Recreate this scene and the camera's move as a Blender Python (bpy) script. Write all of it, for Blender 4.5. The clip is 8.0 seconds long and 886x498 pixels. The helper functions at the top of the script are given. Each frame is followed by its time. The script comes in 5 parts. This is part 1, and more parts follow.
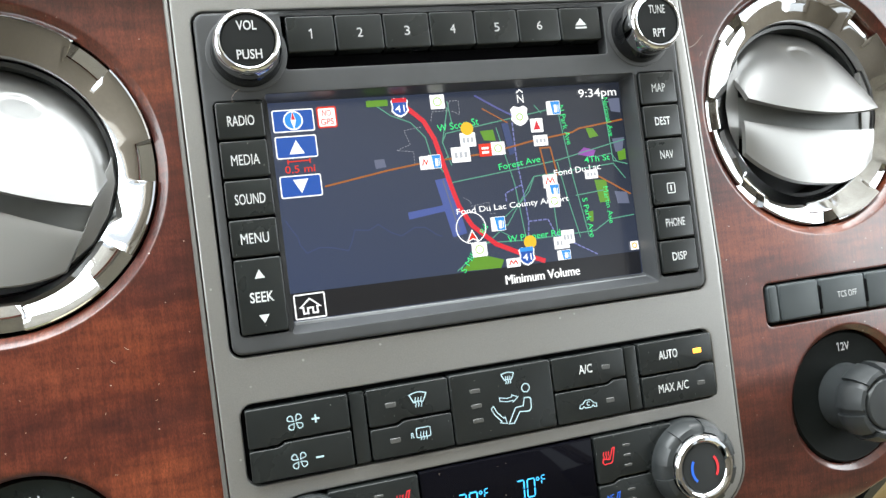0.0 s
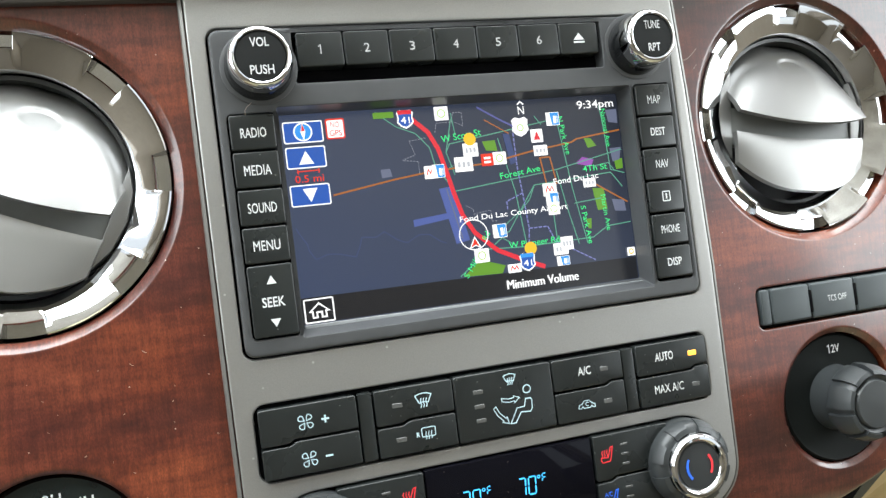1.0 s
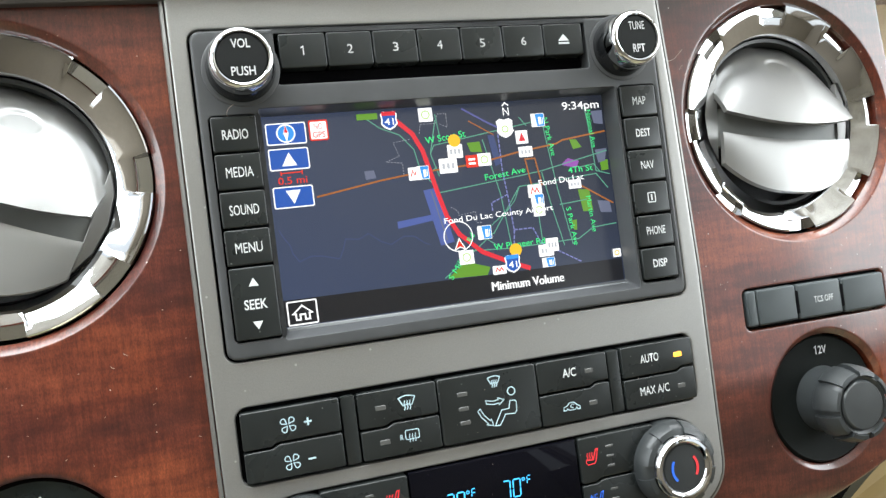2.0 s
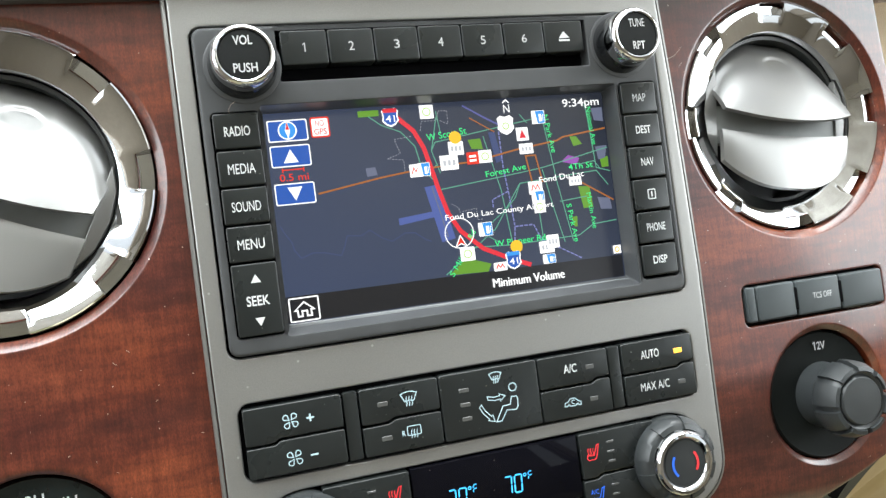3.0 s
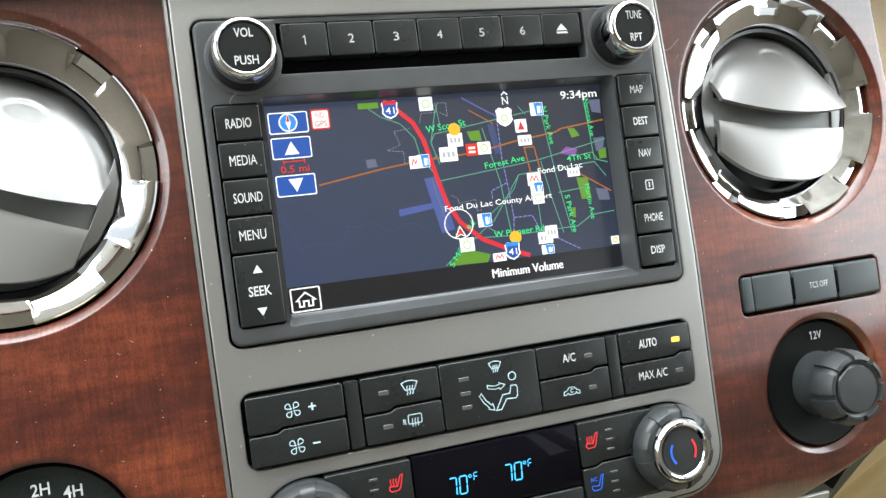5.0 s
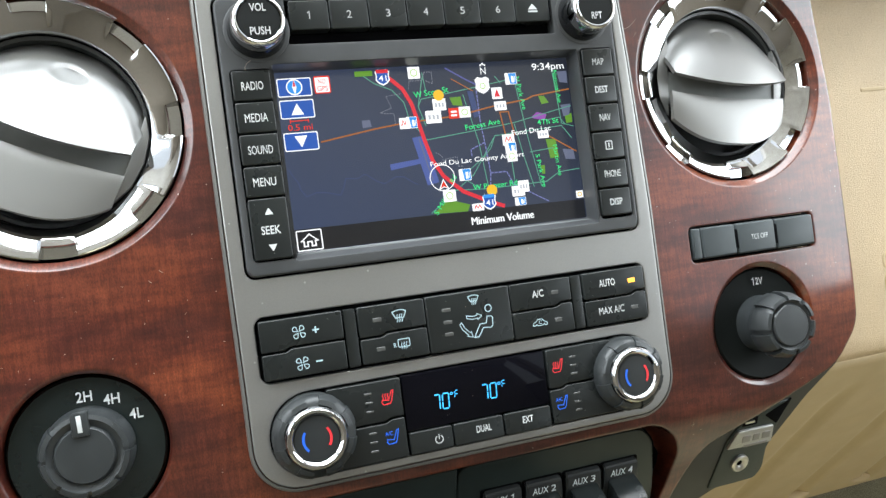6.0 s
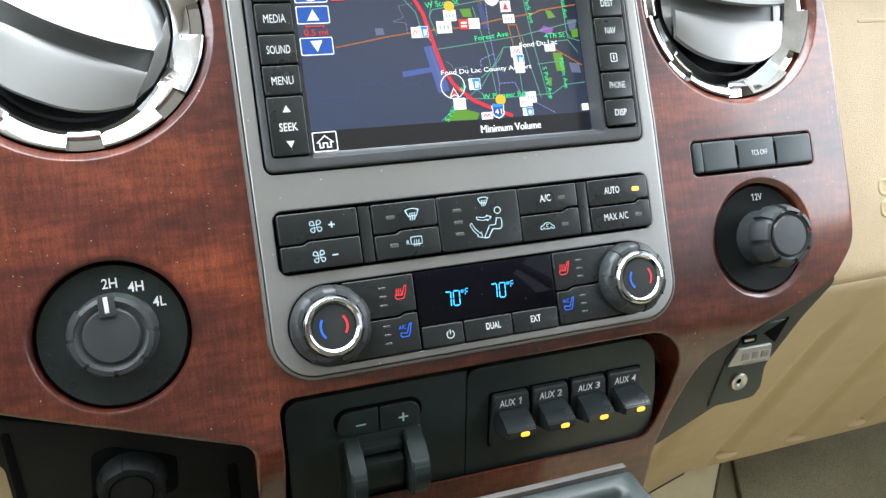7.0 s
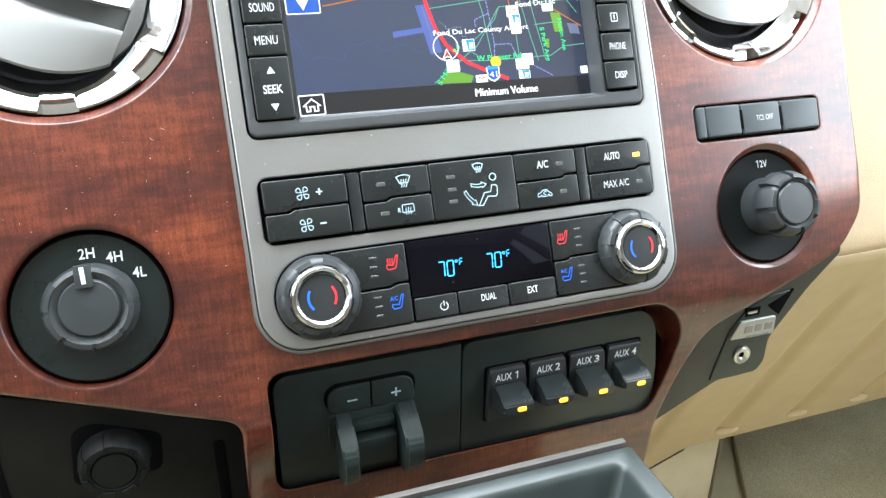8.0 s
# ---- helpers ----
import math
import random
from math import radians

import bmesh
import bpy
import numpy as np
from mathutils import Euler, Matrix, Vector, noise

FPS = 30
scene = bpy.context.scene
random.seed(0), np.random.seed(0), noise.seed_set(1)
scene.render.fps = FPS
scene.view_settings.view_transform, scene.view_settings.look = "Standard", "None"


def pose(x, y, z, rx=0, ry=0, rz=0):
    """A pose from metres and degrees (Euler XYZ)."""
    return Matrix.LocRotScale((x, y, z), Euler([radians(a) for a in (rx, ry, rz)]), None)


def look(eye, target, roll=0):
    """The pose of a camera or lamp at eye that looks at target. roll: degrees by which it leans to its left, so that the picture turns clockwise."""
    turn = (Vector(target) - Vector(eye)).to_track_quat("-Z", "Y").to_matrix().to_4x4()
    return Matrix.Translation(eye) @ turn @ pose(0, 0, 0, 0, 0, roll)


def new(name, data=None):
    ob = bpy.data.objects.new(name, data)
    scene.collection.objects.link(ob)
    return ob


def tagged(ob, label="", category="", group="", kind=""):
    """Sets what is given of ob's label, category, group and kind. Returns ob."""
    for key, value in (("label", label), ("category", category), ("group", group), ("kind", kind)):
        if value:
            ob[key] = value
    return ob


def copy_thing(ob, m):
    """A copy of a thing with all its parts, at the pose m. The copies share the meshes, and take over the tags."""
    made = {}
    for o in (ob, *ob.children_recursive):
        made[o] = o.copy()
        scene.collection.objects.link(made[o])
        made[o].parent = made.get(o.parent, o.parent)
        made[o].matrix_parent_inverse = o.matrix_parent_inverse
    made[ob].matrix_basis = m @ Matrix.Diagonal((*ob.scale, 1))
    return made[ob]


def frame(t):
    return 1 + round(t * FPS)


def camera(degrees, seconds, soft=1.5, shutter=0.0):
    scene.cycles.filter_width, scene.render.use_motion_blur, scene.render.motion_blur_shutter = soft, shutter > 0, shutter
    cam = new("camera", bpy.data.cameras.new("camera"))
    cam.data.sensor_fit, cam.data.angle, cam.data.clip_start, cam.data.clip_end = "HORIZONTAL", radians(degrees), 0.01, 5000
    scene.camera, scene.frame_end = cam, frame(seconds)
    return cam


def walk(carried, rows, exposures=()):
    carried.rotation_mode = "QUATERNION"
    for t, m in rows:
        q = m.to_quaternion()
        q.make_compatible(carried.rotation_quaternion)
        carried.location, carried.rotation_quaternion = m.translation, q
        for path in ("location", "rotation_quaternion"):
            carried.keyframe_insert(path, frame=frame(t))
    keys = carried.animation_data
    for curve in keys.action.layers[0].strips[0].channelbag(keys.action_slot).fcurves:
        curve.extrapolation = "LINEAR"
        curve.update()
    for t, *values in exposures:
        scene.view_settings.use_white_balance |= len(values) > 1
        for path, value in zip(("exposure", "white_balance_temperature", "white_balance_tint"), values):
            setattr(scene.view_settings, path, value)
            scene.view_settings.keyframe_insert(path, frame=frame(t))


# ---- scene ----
cam = camera(60.4, 8.0, 1.4)
LEAN_BACK = 25.0  # degrees by which the centre stack leans back
BASE = 520.0  # height of the radio's lower edge over the cabin floor, mm
PANEL = pose(0, 0, BASE / 1000, -LEAN_BACK, 0, 0)
PATH = [
    (0, (-0.10050, -0.29141, 0.02479), (0.17436, 0.67000, 0.03677), -7.064),
    (0.5, (-0.10487, -0.30046, 0.02600), (0.17016, 0.66087, 0.03999), -7.112),
    (1, (-0.10606, -0.30232, 0.02583), (0.17184, 0.65814, 0.04295), -7.161),
    (1.5, (-0.09536, -0.30992, 0.03279), (0.18597, 0.64954, 0.04977), -7.149),
    (2, (-0.10023, -0.30295, 0.02568), (0.18057, 0.65666, 0.04300), -7.239),
    (3.5, (-0.10278, -0.30332, 0.02454), (0.18570, 0.65405, 0.03939), -7.374),
    (4, (-0.10244, -0.30300, 0.02475), (0.18757, 0.65394, 0.03784), -7.401),
    (5.3, (-0.10468, -0.30922, 0.01847), (0.18182, 0.64879, 0.03036), -7.602),
    (5.5, (-0.10425, -0.31977, 0.01026), (0.18575, 0.63721, 0.01955), -7.521),
    (6, (-0.11897, -0.35326, -0.00221), (0.17859, 0.60143, 0.00422), -7.497),
    (6.5, (-0.13895, -0.37444, -0.03311), (0.16148, 0.57936, -0.03333), -7.490),
    (7, (-0.13493, -0.36127, -0.04736), (0.16534, 0.59258, -0.04766), -7.513),
    (7.5, (-0.12557, -0.34506, -0.05445), (0.17428, 0.60888, -0.06380), -7.660),
    (8, (-0.12885, -0.34747, -0.05337), (0.17025, 0.60639, -0.07968), -7.774),
]
EXPOSURE = [(0, 0.14, 6500, 10), (5.3, 0.1, 6500, 10), (6.0, 0.01, 6350, 10), (6.5, 0.08, 6220, 10), (7.0, 0.25, 6120, 10), (7.5, 0.45, 6100, 10), (8.0, 0.72, 6100, 10)]
walk(cam, [(t, PANEL @ look(eye, goal, roll)) for t, eye, goal, roll in PATH], EXPOSURE)

# ---- light ----
world = bpy.data.worlds.new("sky")
scene.world = world
world.use_nodes = True
wn = world.node_tree
sky = wn.nodes.new("ShaderNodeTexSky")
sky.sky_type = "NISHITA"
sky.sun_disc = False
sky.sun_elevation, sky.sun_rotation = radians(48), radians(60)
sky.air_density, sky.dust_density = 1.0, 4.0
haze = wn.nodes.new("ShaderNodeMix")
haze.data_type = "RGBA"
haze.inputs[0].default_value = 0.75
haze.inputs[7].default_value = (6.6, 7.1, 7.3, 1)
wn.links.new(sky.outputs[0], haze.inputs[6])
wn.links.new(haze.outputs[2], wn.nodes["Background"].inputs[0])
wn.nodes["Background"].inputs[1].default_value = 0.22
sun = new("sun", bpy.data.lights.new("sun", "SUN"))
sun.data.energy, sun.data.angle, sun.data.color = 0.8, radians(25), (1.0, 0.96, 0.9)
sun.matrix_world = look((0, 0, 5), (0.9, -1.2, 3.2))


def window_light(name, eye, goal, width, height, watts):
    """Daylight in a window's opening."""
    lamp = new(name, bpy.data.lights.new(name, "AREA"))
    lamp.data.shape, lamp.data.size, lamp.data.size_y, lamp.data.energy = "RECTANGLE", width, height, watts
    lamp.data.color = (0.92, 0.985, 1.0)
    lamp.matrix_world = look(eye, goal)
    return lamp


window_light("windshield_daylight", (-0.06, 0.13, 1.24), (0, -0.02, 0.6), 1.5, 0.6, 34.0)
window_light("passenger_window_daylight", (0.86, -0.2, 0.92), (0, -0.25, 0.92), 1.0, 0.6, 11.3)
window_light("driver_window_daylight", (-0.86, -0.02, 0.92), (0, -0.2, 0.92), 0.8, 0.6, 9.5)


# ---- materials ----
def material(name, base, rough=0.5, metal=0.0, spec=0.5, coat=0.0, glow=None, strength=1.0):
    m = bpy.data.materials.new(name)
    m.use_nodes = True
    b = m.node_tree.nodes["Principled BSDF"]
    b.inputs["Base Color"].default_value = (*base, 1)
    b.inputs["Roughness"].default_value = rough
    b.inputs["Metallic"].default_value = metal
    b.inputs["Specular IOR Level"].default_value = spec
    b.inputs["Coat Weight"].default_value = coat
    b.inputs["Coat Roughness"].default_value = 0.08
    if glow:
        b.inputs["Emission Color"].default_value = (*glow, 1)
        b.inputs["Emission Strength"].default_value = strength
    return m


def add(m, kind, **values):
    n = m.node_tree.nodes.new(kind)
    for key, value in values.items():
        n.inputs[key.replace("_", " ")].default_value = value
    return n


def join(m, a, out, b, into):
    m.node_tree.links.new(a.outputs[out], b.inputs[into])


def coords(m, scale=(1, 1, 1), spin=(0, 0, 0)):
    c, p = add(m, "ShaderNodeTexCoord"), add(m, "ShaderNodeMapping")
    p.inputs["Scale"].default_value = scale
    p.inputs["Rotation"].default_value = [radians(a) for a in spin]
    join(m, c, "Object", p, "Vector")
    return p


def noise_of(m, scale, stretch=(1, 1, 1), detail=4.0, spin=(0, 0, 0)):
    n = add(m, "ShaderNodeTexNoise", Scale=scale, Detail=detail)
    join(m, coords(m, stretch, spin), "Vector", n, "Vector")
    return n


def ramp(m, source, stops, out="Fac"):
    r = add(m, "ShaderNodeValToRGB")
    while len(r.color_ramp.elements) < len(stops):
        r.color_ramp.elements.new(0.5)
    for e, (at, colour) in zip(r.color_ramp.elements, stops):
        e.position, e.color = at, (*colour, 1)
    join(m, source, out, r, "Fac")
    return r


def bump(m, source, strength, distance, out="Fac", under=None):
    b = add(m, "ShaderNodeBump", Strength=strength, Distance=distance)
    join(m, source, out, b, "Height")
    if under:
        join(m, under, "Normal", b, "Normal")
    join(m, b, "Normal", m.node_tree.nodes["Principled BSDF"], "Normal")
    return b


def mix(m, kind, factor, a, b):
    n = m.node_tree.nodes.new("ShaderNodeMix")
    n.data_type, n.blend_type = "RGBA", kind
    if isinstance(factor, float):
        n.inputs[0].default_value = factor
    else:
        m.node_tree.links.new(factor, n.inputs[0])
    for sock, value in ((n.inputs[6], a), (n.inputs[7], b)):
        if isinstance(value, tuple):
            sock.default_value = (*value, 1)
        else:
            m.node_tree.links.new(value, sock)
    return n


def dusted(m, colour_out, amount=0.62, scale=700.0, dust=(0.5, 0.45, 0.4)):
    """Sparse specks of dust laid over a colour."""
    v = add(m, "ShaderNodeTexVoronoi", Scale=scale, Randomness=1.0)
    join(m, coords(m), "Vector", v, "Vector")
    spot = ramp(m, v, ((0.0, (1, 1, 1)), (0.12, (1, 1, 1)), (0.17, (0, 0, 0))), "Distance")
    few = add(m, "ShaderNodeSeparateColor")
    join(m, v, "Color", few, "Color")
    pick = ramp(m, few, ((amount, (0, 0, 0)), (amount + 0.02, (1, 1, 1))), "Red")
    both = mix(m, "MULTIPLY", 1.0, spot.outputs["Color"], pick.outputs["Color"])
    return mix(m, "MIX", both.outputs[2], colour_out, dust)


def plastic(name, base, rough, grain=0.15, scale=2500.0, dust=0.0, spec=0.5, uneven=0.12):
    """Moulded plastic with a fine grain, uneven gloss and a little dust."""
    m = material(name, base, rough, spec=spec)
    p = m.node_tree.nodes["Principled BSDF"]
    tone = noise_of(m, 60.0)
    c = ramp(m, tone, ((0.3, tuple(v * (1 - uneven) for v in base)), (0.7, tuple(min(1, v * (1 + uneven)) for v in base))))
    last, out = c, "Color"
    if dust:
        last, out = dusted(m, c.outputs["Color"], dust, 800.0, (0.25, 0.25, 0.24)), 2
    m.node_tree.links.new(last.outputs[out], p.inputs["Base Color"])
    r = ramp(m, noise_of(m, 35.0, detail=6.0), ((0.3, (rough * 0.85,) * 3), (0.7, (min(1, rough * 1.18),) * 3)))
    join(m, r, "Color", p, "Roughness")
    bump(m, noise_of(m, scale, detail=2.0), grain, 0.0002)
    return m


def wood_material():
    m = material("burgundy_wood_veneer", (0.16, 0.04, 0.02), 0.45, spec=0.3, coat=1.0)
    m.node_tree.nodes["Principled BSDF"].inputs["Coat Roughness"].default_value = 0.15
    figure = noise_of(m, 24.0, (0.6, 1, 1.5), 6.0)
    broad = ramp(m, figure, ((0.28, (0.052, 0.0106, 0.0064)), (0.5, (0.126, 0.0260, 0.0105)), (0.72, (0.220, 0.0520, 0.0175))))
    grain = ramp(m, noise_of(m, 90.0, (9, 1, 0.9), 6.0), ((0.36, (0.6, 0.52, 0.5)), (0.64, (1, 1, 1))))
    bands = ramp(m, noise_of(m, 165.0, (0.34, 1, 1.5), 6.0, (0, 8, 0)), ((0.36, (0.5, 0.42, 0.44)), (0.6, (1, 1, 1))))
    a = mix(m, "MULTIPLY", 0.8, broad.outputs["Color"], grain.outputs["Color"])
    b = mix(m, "MULTIPLY", 0.75, a.outputs[2], bands.outputs["Color"])
    fine = ramp(m, noise_of(m, 1300.0, (1.6, 1, 0.7), 2.0), ((0.35, (0.72, 0.7, 0.69)), (0.65, (1.15, 1.14, 1.14))))
    b = mix(m, "MULTIPLY", 1.0, b.outputs[2], fine.outputs["Color"])
    patch = ramp(m, noise_of(m, 9.0, (1, 1, 1.4), 3.0), ((0.38, (0.62, 0.62, 1.0)), (0.6, (1.08, 1.05, 0.95))))
    b = mix(m, "MULTIPLY", 0.85, b.outputs[2], patch.outputs["Color"])
    d = dusted(m, b.outputs[2], 0.972, 560.0, (0.45, 0.35, 0.3))
    m.node_tree.links.new(d.outputs[2], m.node_tree.nodes["Principled BSDF"].inputs["Base Color"])
    bump(m, noise_of(m, 90.0, (16, 1, 0.9), 4.0), 0.05, 0.0003)
    return m


def silver_material():
    m = material("grey_metallic_paint", (0.25, 0.25, 0.24), 0.42, metal=0.7)
    p = m.node_tree.nodes["Principled BSDF"]
    c = ramp(m, noise_of(m, 2600.0, detail=1.0), ((0.3, (0.286, 0.282, 0.271)), (0.5, (0.307, 0.302, 0.290)), (0.75, (0.338, 0.331, 0.318))))
    d = dusted(m, c.outputs["Color"], 0.93, 300.0, (0.5, 0.5, 0.48))
    m.node_tree.links.new(d.outputs[2], p.inputs["Base Color"])
    r = ramp(m, noise_of(m, 30.0), ((0.3, (0.34,) * 3), (0.7, (0.4,) * 3)))
    join(m, r, "Color", p, "Roughness")
    bump(m, noise_of(m, 2600.0, detail=1.0), 0.03, 0.0001)
    return m


def leather_material(name, base, scale, strength, rough=0.6, depth=0.0009):
    m = material(name, base, rough)
    p = m.node_tree.nodes["Principled BSDF"]
    v = add(m, "ShaderNodeTexVoronoi", Scale=scale)
    v.feature = "DISTANCE_TO_EDGE"
    wob = noise_of(m, scale * 0.8, detail=2.0)
    place = m.node_tree.nodes.new("ShaderNodeVectorMath")
    place.operation = "MULTIPLY_ADD"
    place.inputs[1].default_value = (0.6 / scale,) * 3
    c = coords(m)
    join(m, wob, "Color", place, 0)
    join(m, c, "Vector", place, 2)
    join(m, place, "Vector", v, "Vector")
    h = ramp(m, v, ((0.0, (0, 0, 0)), (0.25, (1, 1, 1))), "Distance")
    bump(m, h, strength, depth, "Color")
    tone = ramp(m, noise_of(m, 12.0, detail=5.0), ((0.3, tuple(q * 0.86 for q in base)), (0.7, tuple(q * 1.1 for q in base))))
    cut = ramp(m, v, ((0.0, (0.72, 0.7, 0.68)), (0.12, (1, 1, 1))), "Distance")
    k = mix(m, "MULTIPLY", 0.6, tone.outputs["Color"], cut.outputs["Color"])
    m.node_tree.links.new(k.outputs[2], p.inputs["Base Color"])
    return m


def carpet_material(name, base, fine=420.0, relief=0.7):
    m = material(name, base, 0.95, spec=0.1)
    n = noise_of(m, fine, detail=3.0)
    c = ramp(m, n, ((0.3, tuple(v * 0.6 for v in base)), (0.7, tuple(v * 1.25 for v in base))))
    w = ramp(m, noise_of(m, 9.0, detail=4.0), ((0.35, (0.8, 0.8, 0.78)), (0.65, (1, 1, 1))))
    k = mix(m, "MULTIPLY", 1.0, c.outputs["Color"], w.outputs["Color"])
    m.node_tree.links.new(k.outputs[2], m.node_tree.nodes["Principled BSDF"].inputs["Base Color"])
    bump(m, n, relief, 0.002)
    return m


WOOD = wood_material()
SILVER = silver_material()
SILVER_EDGE = material("bare_grey_edge", (0.16, 0.155, 0.145), 0.4, metal=0.5)
BLACK = plastic("black_faceplate_plastic", (0.045, 0.0465, 0.048), 0.46, 0.12, spec=0.42)
BUTTON = plastic("black_button_plastic", (0.0128, 0.0148, 0.0146), 0.29, 0.1, dust=0.965, spec=0.42)
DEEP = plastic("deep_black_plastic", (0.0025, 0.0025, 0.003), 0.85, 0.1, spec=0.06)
CHARCOAL = plastic("charcoal_soft_plastic", (0.020, 0.0285, 0.0265), 0.36, 0.25, 1800.0, spec=0.42)
GREY_KNOB = plastic("dark_grey_knob_rubber", (0.029, 0.032, 0.033), 0.34, 0.2, spec=0.42)
SLATE = plastic("slate_grey_switch_plastic", (0.042, 0.05, 0.053), 0.4, 0.15, spec=0.4)
TRAY = plastic("grey_console_plastic", (0.024, 0.031, 0.029), 0.36, 0.2)
TAUPE = plastic("taupe_lit_edge", (0.085, 0.076, 0.068), 0.55, 0.2)
BEZEL = plastic("grey_bezel_plastic", (0.05, 0.052, 0.055), 0.38, 0.1)
BEZEL_EDGE = plastic("light_grey_bezel_edge", (0.2, 0.205, 0.21), 0.35, 0.05)
PADDLE = plastic("charcoal_paddle_plastic", (0.021, 0.0255, 0.026), 0.24, 0.12, spec=0.55)
CAP_BLACK = plastic("matt_black_cap_plastic", (0.0055, 0.0062, 0.0058), 0.6, 0.2, spec=0.16)
CAP = plastic("satin_black_cap_plastic", (0.020, 0.022, 0.0225), 0.42, 0.1, spec=0.35)
SOCKET_BLACK = plastic("matt_black_socket_plastic", (0.0075, 0.0088, 0.0084), 0.5, 0.2, spec=0.08)
PLATE = plastic("smooth_black_plate_plastic", (0.0115, 0.0158, 0.0152), 0.22, 0.05, spec=0.48)
GLOSS = material("glossy_black_plastic", (0.008, 0.0085, 0.009), 0.14)
CHROME = material("chrome", (0.60, 0.605, 0.615), 0.05, metal=1.0)
bump(CHROME, noise_of(CHROME, 38.0, detail=1.0), 0.22, 0.0016)
VANE = material("satin_silver_vane", (0.25, 0.247, 0.241), 0.3, metal=0.62)
bump(VANE, noise_of(VANE, 2200.0, detail=2.0), 0.06, 0.0002)
WEB = plastic("shaded_grey_web_plastic", (0.17, 0.176, 0.17), 0.5, 0.1)
PAD = leather_material("taupe_grained_dash_vinyl", (0.50, 0.425, 0.415), 330.0, 0.9, 0.42, 0.0014)
PAD_DARK = plastic("dark_brown_trim_and_shade", (0.035, 0.028, 0.025), 0.6, 0.3)
TAN = leather_material("tan_grained_vinyl", (0.56, 0.43, 0.27), 900.0, 0.35, 0.5, 0.0006)
OLIVE_DARK = plastic("olive_charcoal_plastic", (0.030, 0.030, 0.0255), 0.5, 0.25, 1500.0)
TAN_DOOR = plastic("tan_door_plastic", (0.21, 0.182, 0.145), 0.6, 0.3, 900.0)
TAN_SMOOTH = plastic("tan_moulded_plastic", (0.54, 0.42, 0.25), 0.55, 0.15, 900.0, uneven=0.03)
CREAM = plastic("cream_console_plastic", (0.60, 0.53, 0.38), 0.55, 0.15, 900.0, uneven=0.04)
CARPET = carpet_material("olive_tan_carpet", (0.47, 0.43, 0.285), 1100.0, 0.1)
MAT = carpet_material("worn_olive_mat", (0.49, 0.445, 0.30), 900.0, 0.15)
HEADLINER = carpet_material("beige_headliner", (0.74, 0.715, 0.67))
CONCRETE = carpet_material("grey_concrete", (0.34, 0.33, 0.32))
PRINT = material("white_print", (0.55, 0.565, 0.565), 0.5)
COOL_PRINT = material("cool_white_print", (0.78, 0.86, 0.87), 0.5)
PALE_GREY_PRINT = material("pale_grey_print", (0.42, 0.42, 0.42), 0.5)
PALE_PRINT = material("pale_blue_print", (0.42, 0.57, 0.62), 0.5)
RED_PRINT = material("red_print", (0.75, 0.03, 0.04), 0.5)
BLUE_PRINT = material("blue_print", (0.02, 0.13, 0.72), 0.5)
LAMP_OFF = material("unlit_indicator_lens", (0.07, 0.07, 0.067), 0.3)
AMBER = material("lit_amber_indicator", (0.9, 0.4, 0.05), 0.4, glow=(1.0, 0.46, 0.03), strength=1.35)
LINT = material("pale_lint", (0.36, 0.29, 0.24), 0.8)
STEEL = material("brushed_steel", (0.6, 0.59, 0.57), 0.3, metal=1.0)
BADGE = material("satin_metal_badge", (0.40, 0.395, 0.38), 0.42, metal=0.6)
BADGE_DARK = material("worn_badge_lettering", (0.26, 0.25, 0.24), 0.5, metal=0.4)
BARREL = plastic("dark_grey_barrel", (0.03, 0.032, 0.032), 0.4, 0.1)
LCD_MIST = material("lit_pale_icon_grey", (0.02, 0.02, 0.02), 0.2, glow=(0.52, 0.54, 0.58))
LCD_SOFT = material("lit_pale_icon_green", (0.02, 0.02, 0.01), 0.2, glow=(0.5, 0.75, 0.25))
DISPLAY = material("dark_display_glass", (0.003, 0.003, 0.005), 0.06, spec=0.14)
SEGMENT = material("lit_cyan_segment", (0.05, 0.3, 0.5), 0.5, glow=(0.02, 0.42, 1.0), strength=1.0)


def lit(name, colour, strength=1.0):
    """A lit colour of the navigation screen under its glossy cover."""
    return material(name, tuple(c * 0.03 for c in colour), 0.2, spec=0.9, glow=colour, strength=strength)


LCD_NIGHT = lit("lit_navy_map", (0.033, 0.045, 0.088))
def night_map(m):
    """The lit map fades from blue at the driver's lower corner to near black at the far upper one: viewing-angle
    falloff and veil painted into the glow.
    """
    c = add(m, "ShaderNodeTexCoord")
    axes = add(m, "ShaderNodeSeparateXYZ")
    join(m, c, "Object", axes, "Vector")
    across = add(m, "ShaderNodeMath")
    across.operation = "MULTIPLY_ADD"
    across.inputs[1].default_value, across.inputs[2].default_value = 4.2, 0.28
    join(m, axes, "X", across, 0)
    both = add(m, "ShaderNodeMath")
    both.operation = "MULTIPLY_ADD"
    both.inputs[1].default_value = 4.5
    join(m, axes, "Z", both, 0)
    m.node_tree.links.new(across.outputs[0], both.inputs[2])
    fade = ramp(m, both, ((0.0, (0.042, 0.061, 0.122)), (0.45, (0.042, 0.056, 0.098)), (1.0, (0.021, 0.025, 0.036))), "Value")
    join(m, fade, "Color", m.node_tree.nodes["Principled BSDF"], "Emission Color")


